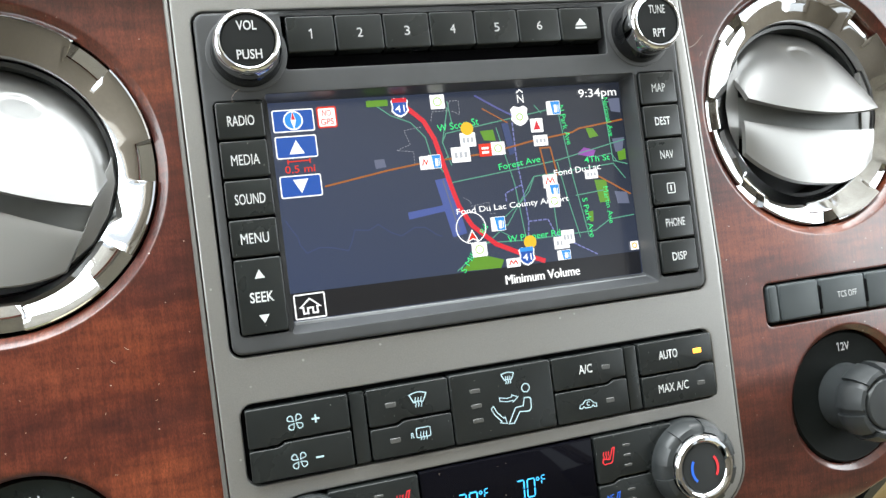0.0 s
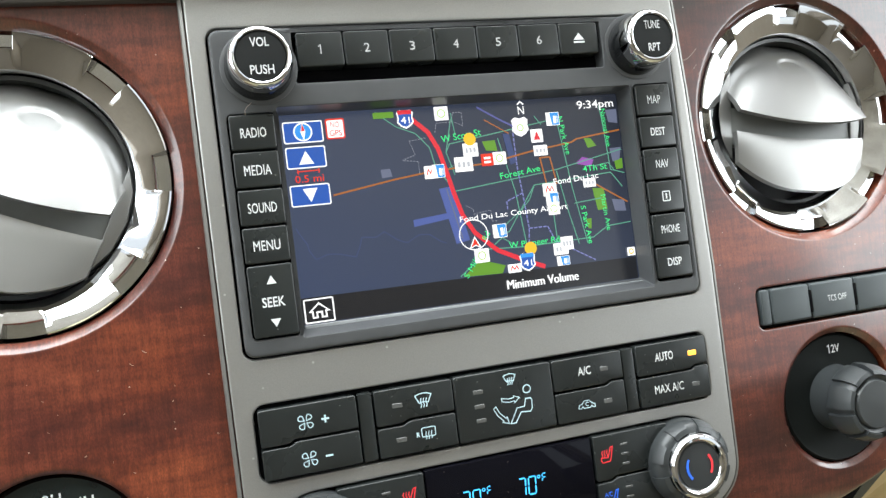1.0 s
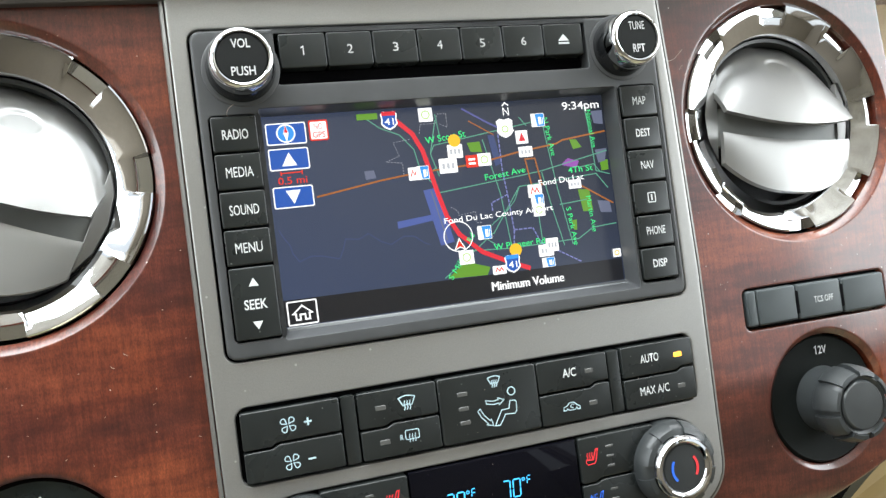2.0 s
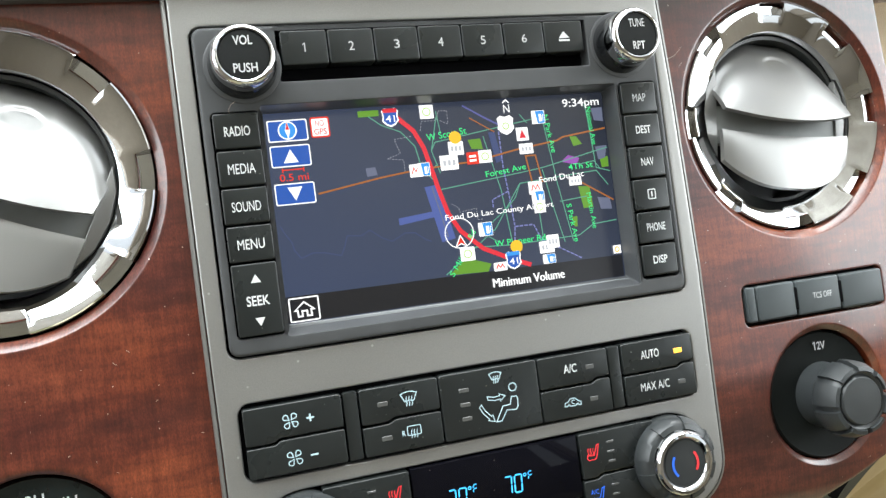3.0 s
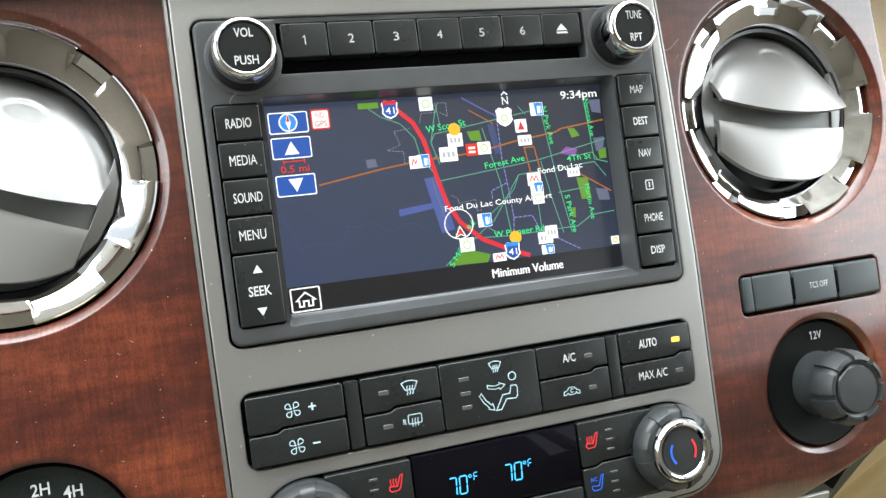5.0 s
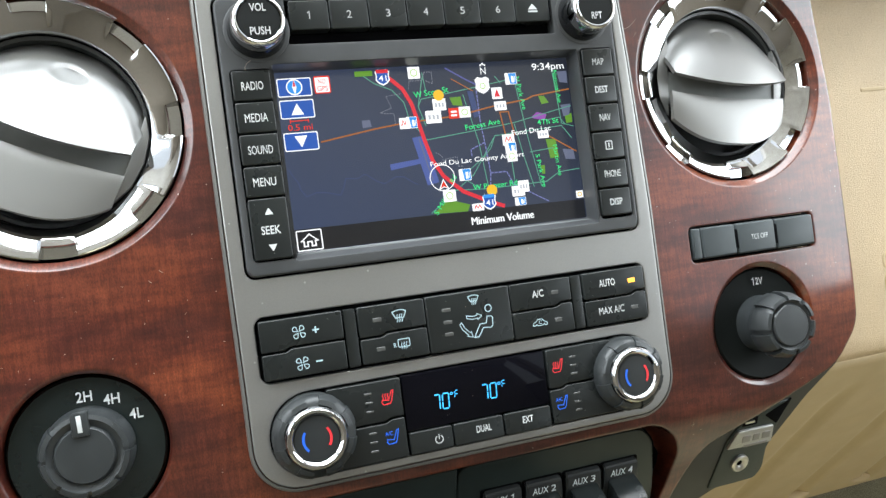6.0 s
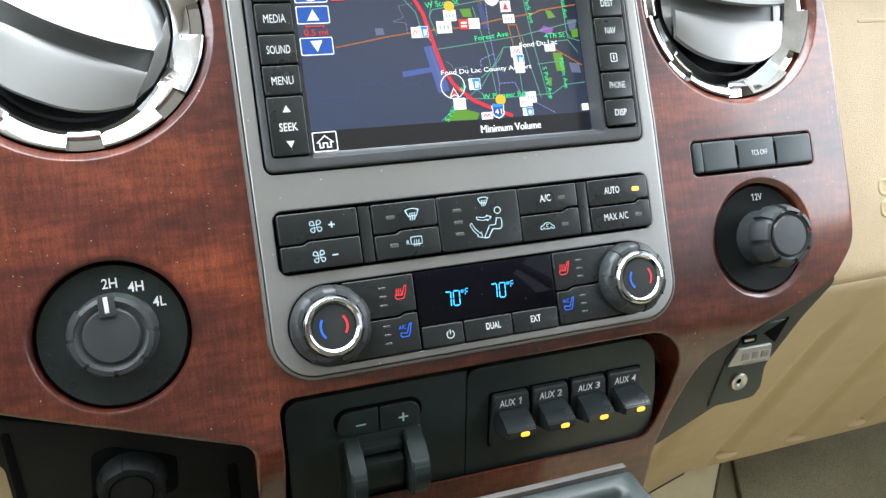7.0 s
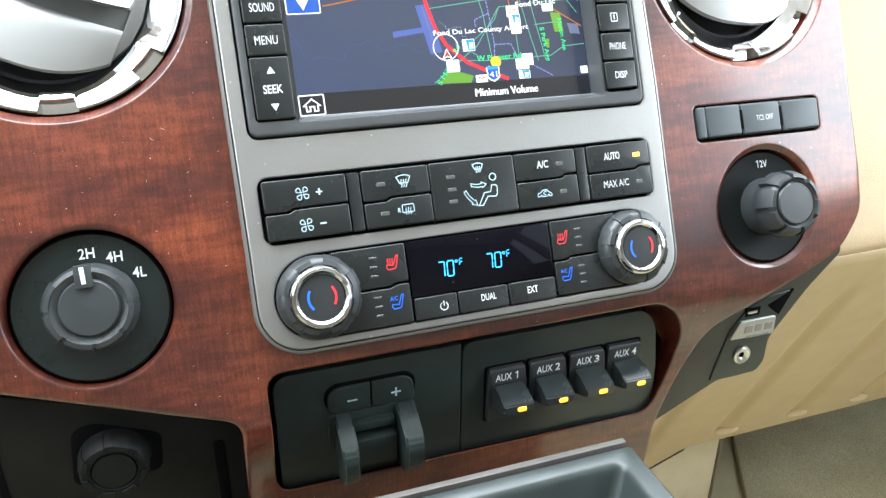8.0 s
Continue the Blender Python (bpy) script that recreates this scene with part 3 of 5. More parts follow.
wall("floor", -850, -1750, -40, 850, 900, 0, CARPET, "olive tan carpet of the cabin floor", "floor")
wall("wall_left", -900, -430, 0, -850, 900, 620, TAN_DOOR, "tan driver's door and side wall under its window", "wall")
# unseen, added full height to keep window light out of the left chrome ring
wall("wall_left_blocker", -900, -1750, 0, -850, -430, 1290, TAN_DOOR, "unseen tan wall added to block light behind the driver's door", "wall")
wall("wall_right", 850, -1750, 0, 900, 900, 620, TAN_DOOR, "tan passenger's door and side wall under its window", "wall")
# unseen; left without a rear window so the wood reflects no light there
wall("wall_back", -900, -1800, 0, 900, -1750, 1290, TAN_DOOR, "unseen tan rear wall, closed without a window to block light", "wall")
wall("firewall", -850, 620, 0, 850, 660, 640, PAD_DARK, "dark firewall behind the dashboard", "wall")


def pillar(name, foot, head, w, label):
    """A slanting roof pillar between two windows."""
    a, b = Vector(foot), Vector(head)
    bm = bmesh.new()
    rings(bm, [[(p.x + sx * w / 2, p.y + sy * w / 2, p.z) for sx, sy in ((-1, -1), (1, -1), (1, 1), (-1, 1))] for p in (a, b)])
    bmesh.ops.bevel(bm, geom=bm.edges[:], offset=w * 0.2, segments=2, affect="EDGES")
    return solid(name, bm, TAN_DOOR, mm(0, 0, 0), label, "pillar", "structure")


for side, sx in (("left", -1), ("right", 1)):
    pillar("pillar_front_" + side, (sx * 800, 560, 600), (sx * 690, -200, 1300), 90, "tan windshield pillar of the cabin")
pillar("pillar_side_right", (830, -1120, 600), (760, -1160, 1300), 130, "tan pillar between the cabin's side windows")
wall("ceiling", -900, -1800, 1290, 900, -240, 1330, HEADLINER, "beige headliner of the cabin roof", "ceiling")
solid("ground", box(-60000, -60000, -700, 60000, 60000, -650), CONCRETE, mm(0, 0, 0), "grey concrete ground outside the truck", "ground", "structure")

# console: cream side, a strip for the wood's lit edge and the grey tray in front of the stack
console = thing("centre_console", level(0, 0, 0), "floor console with a grey tray and cream sides", "console")
side = box(-150, -560, -520, 66, -72, -198, 8)
part("side", side, CREAM, console, "cream plastic side")
tray = bmesh.new()
outer = rrect(-150, -262, 69, -71, 3, 5)


def up(loop, z):
    return [(x, y, z) for x, y in loop]


def well(d, r):
    """The tray's opening, drawn in by d."""
    return rrect(-120 + d, -244 + d, 57 - d, -82.5 - d, r, 5)


rings(tray, [up(well(14, 5), -198), up(well(12, 5), -194), up(well(1.2, 5), -168.5), up(well(0.4, 5), -166), up(well(-0.8, 6), -164.2), up(well(-2.6, 7), -163.2), up(grown(outer, -2), -163), up(outer, -165), up(outer, -200)], True, False)
part("tray", tray, TRAY, console, "grey plastic tray")
# stands in for the wood's lower edge catching light
part("lit_edge_strip", box(-150, -70.2, -180, 67, -66.5, -162.2, 0.5), TAUPE, console, "thin taupe strip that draws the wood's lit lower edge behind the tray")
part("footwell_side", box(-200, 150, -520, 342, 420, -300, 6), CREAM, console, "cream trim of the footwell")
part("footwell_seam", box(342, 149, -520, 343.2, 156, -300, 0.3), TAN_DOOR, console, "brown seam beside the carpet")


mat = bmesh.new()
mat_loop = rounded([(524, 360), (395, 146), (340, 20), (350, -250), (800, -250), (800, 360)], 20)
rings(mat, [up(grown(mat_loop, -4), -513), up(grown(mat_loop, -1.5), -513.5), up(mat_loop, -515.5), up(mat_loop, -519.5)])
solid("floor_mat", mat, MAT, level(), "olive tan carpet mat lying in the footwell", "floor mat")

# ---- round air vents ----
def vane(half, top, bottom, y_top, y_front, curl, thick=2.6, dent=None, ease=0.75):
    """A curved louvre: its face runs from the top edge at the back to the front edge."""
    bm = bmesh.new()
    n, m = (76, 52) if dent else (22, 10)
    grid = {}
    for layer in (0, 1):
        for i in range(n + 1):
            s = -1 + 2 * i / n
            for j in range(m + 1):
                v = j / m
                x = half * s * (1 - 0.03 * v)
                z = top(x) * (1 - v) + bottom(x) * v
                y = y_top + (y_front - y_top) * (v ** ease) + curl * s * s * v + layer * thick
                if dent and not layer:
                    d = math.hypot((x - dent[0]) / dent[2], (z - dent[1]) / dent[3])
                    y += (0.08 + 0.085 * max(0.0, z - dent[1] + dent[3])) * min(1.0, max(0.0, (1.0 - d) * 5))
                grid[layer, i, j] = bm.verts.new((x, y, z - layer * 0.6))
    for i in range(n):
        for j in range(m):
            for layer in (0, 1):
                bm.faces.new([grid[layer, a, b] for a, b in ((i, j), (i + 1, j), (i + 1, j + 1), (i, j + 1))])
    for i in range(n):
        for j in (0, m):
            bm.faces.new([grid[0, i, j], grid[0, i + 1, j], grid[1, i + 1, j], grid[1, i, j]])
    for j in range(m):
        for i in (0, n):
            bm.faces.new([grid[0, i, j], grid[0, i, j + 1], grid[1, i, j + 1], grid[1, i, j]])
    return bm


def castle_ring():
    """A dished ring whose outer edge is cut back to a lower flange in eight notches."""
    lobe = [(43.5, 24), (43.2, 8.4), (43.8, 7.3), (45.0, 6.7), (51.4, 3.9), (55.6, 1.9), (56.4, 1.7), (57.0, 2.0), (57.3, 2.8), (57.4, 9.6)]
    notch = [(43.5, 24), (43.2, 8.4), (43.8, 7.3), (45.0, 6.7), (50.2, 4.5), (51.0, 4.3), (51.5, 4.8), (51.7, 7.2), (56.6, 6.9), (57.4, 9.6)]
    bm = bmesh.new()
    rows = []
    for k in range(8):
        stops = [(8.0 + 29 * i / 10, lobe) for i in range(11)] + [(37.35 + 15.3 * i / 6, notch) for i in range(7)]
        for a, profile in stops:
            c, s = math.cos(radians(45 * k + a)), math.sin(radians(45 * k + a))
            rows.append([bm.verts.new((r * c, y, r * s)) for r, y in profile])
    for a, b in zip(rows, rows[1:] + rows[:1]):
        for i in range(len(a) - 1):
            bm.faces.new((a[i], a[i + 1], b[i + 1], b[i]))
    return bm


def air_vent(centre, spin, label):
    x, z = centre
    vent = thing("air_vent", on_panel(x, wood_depth(x, z), z), label, "air vent", "vents of the dash")
    part("housing", lathe([(58.2, 9.2), (57.9, 10), (44.5, 13), (44, 48), (0.001, 50)], 64), DEEP, vent, "black inner housing")
    part("ring", castle_ring(), CHROME, vent, "chrome ring with castellated edge", smooth=32)
    turn = pose(0, 0, 0, 0, spin, 0)
    part("barrel", lathe([(42.8, 13), (42.6, 11.6), (41.0, 12.0), (40.5, 30), (0.001, 38)], 64), BARREL, vent, "dark grey barrel", (0, 0, 0), turn)
    r = 42.4
    part("upper_vane", vane(38.4, lambda u: min(41, math.sqrt(r * r - u * u)), lambda u: -4.5 + 5.5 * (u / 38) ** 2, 21, -6.0, 5.0, dent=(1.0, 27.0, 8.0, 4.8), ease=0.66), VANE, vent, "satin silver upper louvre", (0, 0, 0), turn)
    part("lower_vane", vane(37.6, lambda u: -11.0 + 2.0 * (u / 38) ** 2, lambda u: -38.0 + 15.5 * abs(u / 38) ** 2.6, 2.4, -3.0, 6.0), VANE, vent, "satin silver lower louvre", (0, 0, 0), turn)
    part("web", slab(rrect(-37.5, -15, 37.5, 4, 2, 3), 9.5, 14, 0.6, 2), WEB, vent, "shaded web between the louvres", (0, 0, 0), turn)
    for sgn in (-1, 1):
        cheek = [(sgn * 36.2, -21), (sgn * 40.8, -12), (sgn * 42.4, 0), (sgn * 40.8, 12), (sgn * 36.2, 21)]
        part("cheek", slab(cheek[:: -sgn] if sgn < 0 else cheek, 8.5, 26, 0.5, 2), VANE, vent, "", (0, 0, 0), turn)
    return vent


air_vent(VENT_L, 25, "round chrome-ringed air vent, turned aslant, beside the radio")
air_vent(VENT_R, 7, "round chrome-ringed air vent with open silver louvres")


# ---- radio ----
radio = thing("radio", on_panel(), "black car radio with a lit navigation screen", "radio")
face_holes = [
    (rrect(-70, 103.3, 66.4, 124.4, 1.0), 0.4, 8),
    (rrect(-98.4, 4.6, -79.9, 92.6, 2.0), 0.3, 6),
    (rrect(79.0, 4.9, 97.8, 94.6, 2.0), 0.3, 6),
    (rrect(-79.2, 3.4, 77.6, 94.4, 1.0), 0.3, 1.0),
]
part("faceplate", pierced(rrect(-101.8, -1.9, 100.6, 126.0, 4.0), face_holes, (1.2, 14), 25.0, lambda x, z: 0.0), BLACK, radio, "black satin faceplate")
bez = bmesh.new()
rings(bez, [flat(rrect(-79.2, 3.4, 77.6, 94.4, 1.0), 1.0), flat(rrect(-78.2, 7.2, 77.4, 93.6, 1.0), 12.4)], False, False)
part("screen_bezel", bez, BEZEL, radio, "sloping dark grey frame of the screen")
part("bezel_edge", slab([(-77.4, 5.0), (76.7, 4.7), (76.8, 6.3), (-77.4, 7.2)], 8.6, 12.8, 0.2, 1), BEZEL_EDGE, radio, "light grey lower edge of the screen")
part("button_tray", slab(rrect(-99.5, 3.5, 99.5, 124.8, 2), 14.6, 16, 0.2, 1), DEEP, radio)
part("disc_slot", slab(rrect(-69.5, 103.6, 66.0, 109.6, 0.6), 6.5, 9, 0.2, 1), DEEP, radio, "dark disc slot")


def key(parent, x0, z0, x1, z1, front=-1.0, mat=None, r=0.9, label="", name="button", back=6.0):
    return part(name, slab(rrect(x0 + 0.25, z0 + 0.25, x1 - 0.25, z1 - 0.25, r, 3), front, back, 0.55, 3), mat or BUTTON, parent, label)


PX = [-68.6 + 19.05 * i for i in range(8)]
for i in range(7):
    b = key(radio, PX[i], 109.4, PX[i + 1], 123.7, -0.6, label="preset button" if i < 6 else "eject button")
    cx, cz = (PX[i] + PX[i + 1]) / 2, 116.4
    if i == 0:
        sketch("lettering", stroke([(cx - 0.75, cz + 1.1), (cx + 0.15, cz + 1.7), (cx + 0.15, cz - 1.8)], 0.42), PALE_GREY_PRINT, b, (0, -0.72, 0))
    elif i < 6:
        lettering(str(i + 1), 2.3, 3.6, PALE_GREY_PRINT, b, (cx, -0.72, cz), bold=0.0)
    else:
        e = sheet([(cx - 2.6, cz - 0.6), (cx + 2.6, cz - 0.6), (cx, cz + 2.4)])
        sheet(rrect(cx - 2.6, cz - 2.0, cx + 2.6, cz - 1.2, 0.1, 1), e)
        sketch("eject_symbol", e, PRINT, b, (0, -0.72, 0))
LEFT = (("RADIO", 92.2, 78.0, 9.8), ("MEDIA", 77.6, 63.3, 10.3), ("SOUND", 62.9, 48.6, 11.0), ("MENU", 48.2, 33.9, 10.2))
for word, z1, z0, w in LEFT:
    b = key(radio, -98.0, z0, -80.3, z1)
    lettering(word, w, 3.9, PRINT, b, (-89.0, -1.12, (z0 + z1) / 2 - 0.3))
b = key(radio, -98.0, 5.2, -80.3, 33.5, label="tall seek button")
lettering("SEEK", 8.7, 3.9, PRINT, b, (-89.0, -1.12, 18.8))
sketch("arrow", sheet([(-90.9, 25.8), (-87.1, 25.8), (-89.0, 29.0)]), PRINT, b, (0, -1.12, 0))
sketch("arrow", sheet([(-90.9, 12.2), (-89.0, 9.0), (-87.1, 12.2)]), PRINT, b, (0, -1.12, 0))
RIGHT = (("MAP", 94.2, 6.6), ("DEST", 79.6, 7.4), ("NAV", 64.9, 6.4), ("", 50.1, 0), ("PHONE", 35.2, 9.4), ("DISP", 20.4, 7.2))
for word, z1, w in RIGHT:
    z0 = z1 - 14.3
    b = key(radio, 79.4, z0, 97.4, z1)
    cz = (z0 + z1) / 2
    if word:
        lettering(word, w, 3.6, PRINT, b, (88.4, -1.12, cz))
    else:
        s = stroke(rrect(86.6, cz - 2.1, 90.2, cz + 2.1, 0.3, 2), 0.45, True)
        stroke([(88.4, cz - 1.2), (88.4, cz + 1.3)], 0.7, False, s)
        sketch("info_symbol", s, PRINT, b, (0, -1.12, 0))


def radio_knob(x, z, words, spread):
    part("collar", lathe([(15.0, 0.4), (14.9, -0.3), (14.5, -0.5), (13.0, -0.5)], 56), BLACK, radio, "raised collar round the knob", (x, 0, z))
    k = part("knob", lathe([(13.4, 1.5), (13.2, -1.5), (11.5, -12.5), (10.8, -14.0), (10.2, -14.4)], 56), GLOSS, radio, "round black knob with a chrome ring", (x, 0, z))
    part("chrome_ring", lathe([(12.2, -8.0), (12.2, -12.6), (11.9, -14.2), (11.4, -15.2), (10.8, -15.8), (10.2, -16.0), (9.7, -15.8), (9.35, -15.0)], 56), CHROME, k)
    part("cap", lathe([(9.35, -15.0), (9.1, -15.4), (0.001, -15.6)], 48), CAP_BLACK, k)
    for word, dz, w in words:
        lettering(word, w, 3.5, PALE_GREY_PRINT, k, (spread, -15.95, dz))
    return k


radio_knob(-83.8, 110.4, (("VOL", 5.2, 7.0), ("PUSH", -5.2, 8.8)), 0.0)
radio_knob(82.6, 111.8, (("TUNE", 4.8, 7.6), ("RPT", -5.0, 5.8)), 0.0)

# navigation screen
screen = part("screen", slab(rrect(-78.4, 7.0, 77.8, 94.2, 0.5), 12.9, 14.4, 0.1, 1), LCD_NIGHT, radio, "lit navigation screen with a night map")


class Layer:
    y = 12.86


def drawn(name, bm, mat):
    Layer.y -= 0.006
    return sketch(name, bm, mat, screen, (0, Layer.y, 0))


def map_word(word, w, h, mat, x, z, lean=0.0):
    Layer.y -= 0.002
    return lettering(word, w, h, mat, screen, (x, Layer.y, z), "map_label", 0.006, lean)


drawn("status_bar", sheet([(-77.9, 7.4), (77.1, 7.4), (77.2, 17.3), (-77.9, 18.2)]), LCD_BAR)
drawn("airport_area", sheet([(-13.3, 57.4), (-7.2, 58.1), (-2.1, 34.0), (-8.4, 32.9)]), LCD_AIRPORT)
drawn("airport_area", sheet([(-26.4, 45.2), (-26.3, 42.2), (-7.7, 44.5), (-7.4, 47.0)]), LCD_AIRPORT)
drawn("airport_runway", stroke([(-9.9, 57.1), (-5.3, 34.9)], 0.6), LCD_GREY)
for p in ([(-7.2, 18.3), (1.4, 24.8), (12.8, 21.0), (11.0, 17.7)], [(9.0, 76.4), (15.0, 76.6), (15.7, 71.8), (10.4, 72.3)], [(59.5, 51.0), (65.2, 50.5), (65.9, 40.8), (60.9, 40.7)], [(58.4, 74.2), (61.8, 73.9), (64.2, 70.3), (59.8, 69.6)], [(72.4, 63.3), (76.6, 63.6), (76.4, 58.9), (72.8, 58.6)], [(54.5, 37.3), (57.1, 37.4), (56.6, 32.7), (55.0, 32.9)]):
    drawn("park_area", sheet(p), LCD_PARK)
drawn("campus_area", sheet([(52.6, 62.9), (56.4, 65.7), (61.9, 64.0), (60.3, 61.0)]), LCD_PURPLE)
for p in ([(-37.9, 67.9), (-33.7, 68.0), (-33.1, 64.6), (-37.6, 64.2)], [(71.0, 86.5), (76.8, 86.6), (76.5, 80.0), (71.9, 80.8)], [(70.7, 68.5), (76.6, 68.8), (75.2, 63.1), (71.6, 62.3)], [(68.6, 45.1), (74.8, 44.2), (75.3, 39.0), (69.6, 39.5)]):
    drawn("grey_area", sheet(p), LCD_GREY)
drawn("creek", stroke([(-76.0, 47.0), (-74.6, 44.0), (-72.1, 40.0), (-71.6, 37.0), (-69.2, 33.3), (-64.2, 35.0), (-59.6, 34.5), (-52.7, 32.5), (-50.8, 36.1), (-49.3, 40.4), (-43.4, 39.7), (-39.5, 41.7), (-34.4, 37.7), (-30.3, 35.9), (-24.4, 38.8), (-20.0, 38.4), (-15.4, 34.8), (-13.0, 33.9)], 0.35), LCD_CREEK)
drawn("river", stroke([(8.5, 91.7), (18.1, 85.7), (27.9, 80.2)], 0.8), LCD_RIVER)
for p in (
    [(-37.3, 92.3), (-29.0, 85.7), (-20.7, 82.1), (-15.2, 75.5), (-13.4, 66.0), (-7.2, 58.1)],
    [(-7.5, 55.6), (33.1, 59.9), (43.0, 61.1), (76.8, 67.8)],
    [(-8.1, 72.9), (-6.1, 76.5), (46.2, 84.2)],
    [(46.0, 82.9), (49.4, 52.8), (53.7, 26.4)],
    [(68.0, 88.6), (68.7, 81.4), (69.9, 58.8), (76.8, 56.7)],
    [(16.1, 35.2), (31.0, 55.0), (69.7, 57.5), (74.9, 50.4)],
    [(2.0, 29.2), (23.2, 28.1), (56.9, 28.7), (64.7, 33.0), (76.8, 33.8)],
    [(16.4, 77.4), (21.7, 52.9), (24.5, 22.3)],
    [(-8.5, 18.6), (16.1, 35.7)],
    [(42.7, 60.4), (45.8, 42.9), (49.4, 26.5)],
    [(38.4, 52.1), (39.0, 26.4)],
    [(-4.2, 87.4), (-8.1, 72.9), (-5.3, 62.9)],
    [(49.5, 45.0), (63.4, 46.1)],
):
    drawn("road", stroke(p, 0.45), LCD_TEAL)


def dashes(points, w, on, off):
    """A broken line along points of (x, z)."""
    bm = bmesh.new()
    for a, b in zip(points, points[1:]):
        a, b = Vector(a), Vector(b)
        n = max(1, round((b - a).length / (on + off)))
        step = (b - a) / n
        for k in range(n):
            p = a + step * k
            stroke([tuple(p), tuple(p + step * (on / (on + off)))], w, False, bm)
    return bm


for p in (
    [(-21, 65), (-21, 70), (-28, 71), (-22, 73), (-24, 79), (-16, 80)],
    [(-12, 82), (-11, 86), (-4, 86), (-3, 90), (1, 90), (1, 84), (-3, 86)],
    [(-2, 49), (1, 47), (1, 45), (9, 46), (9, 41), (12, 41)],
):
    drawn("boundary_line", dashes(p, 0.28, 0.8, 0.6), LCD_PALE)
drawn("lake_area", sheet([(19, 79), (22, 79), (24, 66), (21, 65)]), LCD_CREEK)
for p in ([(24, 79), (24, 62), (25, 52), (26, 36), (35, 36), (38, 29), (57, 18)], [(25, 52), (17, 49), (17, 45)], [(26, 36), (25, 29)]):
    drawn("river_line", dashes(p, 0.6, 1.6, 0.5), LCD_VIOLET)
for p in ([(-4, 90), (-3, 80)], [(-9, 65), (-6, 67)], [(31, 55), (28, 49), (24, 45), (14, 38)], [(35, 86), (38, 82)], [(61, 61), (69, 62), (72, 58)], [(13, 33), (19, 29)]):
    drawn("road", stroke(p, 0.4), LCD_TEAL)
drawn("road", stroke([(11, 86), (22, 79)], 0.5), LCD_ORANGE)
drawn("road", stroke([(-59.0, 59.0), (-31.8, 63.3), (-16.6, 65.1), (5.7, 66.4), (12.3, 66.8), (31.7, 70.3), (51.7, 72.8), (54.8, 74.2), (76.9, 76.8)], 0.75), LCD_ORANGE)
drawn("road", stroke([(35.4, 67.0), (40.2, 67.0), (42.1, 54.8), (37.2, 53.9)], 0.7, True), LCD_ORANGE)
drawn("road", stroke([(59.3, 53.9), (76.5, 43.1)], 0.7), LCD_ORANGE)
drawn("highway", stroke([(-22.9, 89.6), (-20.5, 87.3), (-15.1, 82.2), (-11.4, 74.5), (-9.3, 65.7), (-7.0, 55.5), (-4.3, 45.4), (0.4, 36.9), (9.8, 28.1), (22.4, 21.9), (31.4, 18.2)], 2.0), LCD_RED)

for word, w, h, x, z, lean in (
    ("W Scott St", 18.5, 3.0, -0.4, 79.7, 6), ("Forest Ave", 19.5, 2.7, 25.1, 61.4, 6), ("4Th St", 12.4, 2.7, 62.0, 60.3, 2),
    ("W Pioneer Rd", 24.5, 2.7, 27.7, 29.6, 1), ("S Mili", 9.5, 2.6, -3.3, 21.8, 52),
    ("N Park Ave", 17.5, 2.6, 48.6, 76.2, -83), ("National Ave", 17.5, 2.5, 70.0, 78.3, -87),
    ("S Park Ave", 17.5, 2.5, 54.4, 34.7, -84), ("Martin Ave", 16.5, 2.5, 64.8, 39.3, -86), ("Rd", 3.6, 2.6, 5.3, 34.9, 55),
):
    map_word(word, w, h, LCD_GREEN, x, z, lean)


def poi(x, z, w=5.6, h=4.8, inner=None, split=False):
    """A small map picture: a white tile with a coloured sign in it."""
    w, h = 1.12 * w, 1.12 * h
    drawn("map_icon", sheet(rrect(x - w / 2, z - h / 2, x + w / 2, z + h / 2, 0.3, 2)), LCD_WHITE)
    if split:
        drawn("map_icon", sheet([(x - w * 0.08, z - h * 0.46), (x + w * 0.46, z - h * 0.46), (x + w * 0.46, z + h * 0.46), (x - w * 0.2, z + h * 0.46)]), LCD_SKY)
        drawn("map_icon", sheet(rrect(x + w * 0.04, z - h * 0.34, x + w * 0.26, z + h * 0.22, 0.2, 2)), LCD_WHITE)
        drawn("map_icon", stroke([(x + w * 0.33, z - h * 0.3), (x + w * 0.36, z + h * 0.2)], 0.35), LCD_WHITE)
    elif inner == LCD_RED:
        drawn("map_icon", sheet([(x - w * 0.28, z - h * 0.3), (x + w * 0.28, z - h * 0.3), (x, z + h * 0.36)]), LCD_RED)
    elif inner == LCD_ORANGE:
        drawn("map_icon", stroke([(x - w * 0.3, z - h * 0.2), (x - w * 0.16, z + h * 0.24), (x, z - h * 0.1), (x + w * 0.16, z + h * 0.24), (x + w * 0.3, z - h * 0.2)], 0.5), LCD_TEXT_RED)
    elif inner == LCD_GREY:
        for k in (-1, 0, 1):
            drawn("map_icon", sheet(rrect(x + w * (0.26 * k - 0.07), z - h * 0.2, x + w * (0.26 * k + 0.08), z + h * 0.16, 0.1, 1)), LCD_MIST)
    elif inner:
        drawn("map_icon", stroke(circle(x, z, min(w, h) * 0.28, 16), 0.5, True), LCD_SOFT if inner == LCD_PARK else inner)


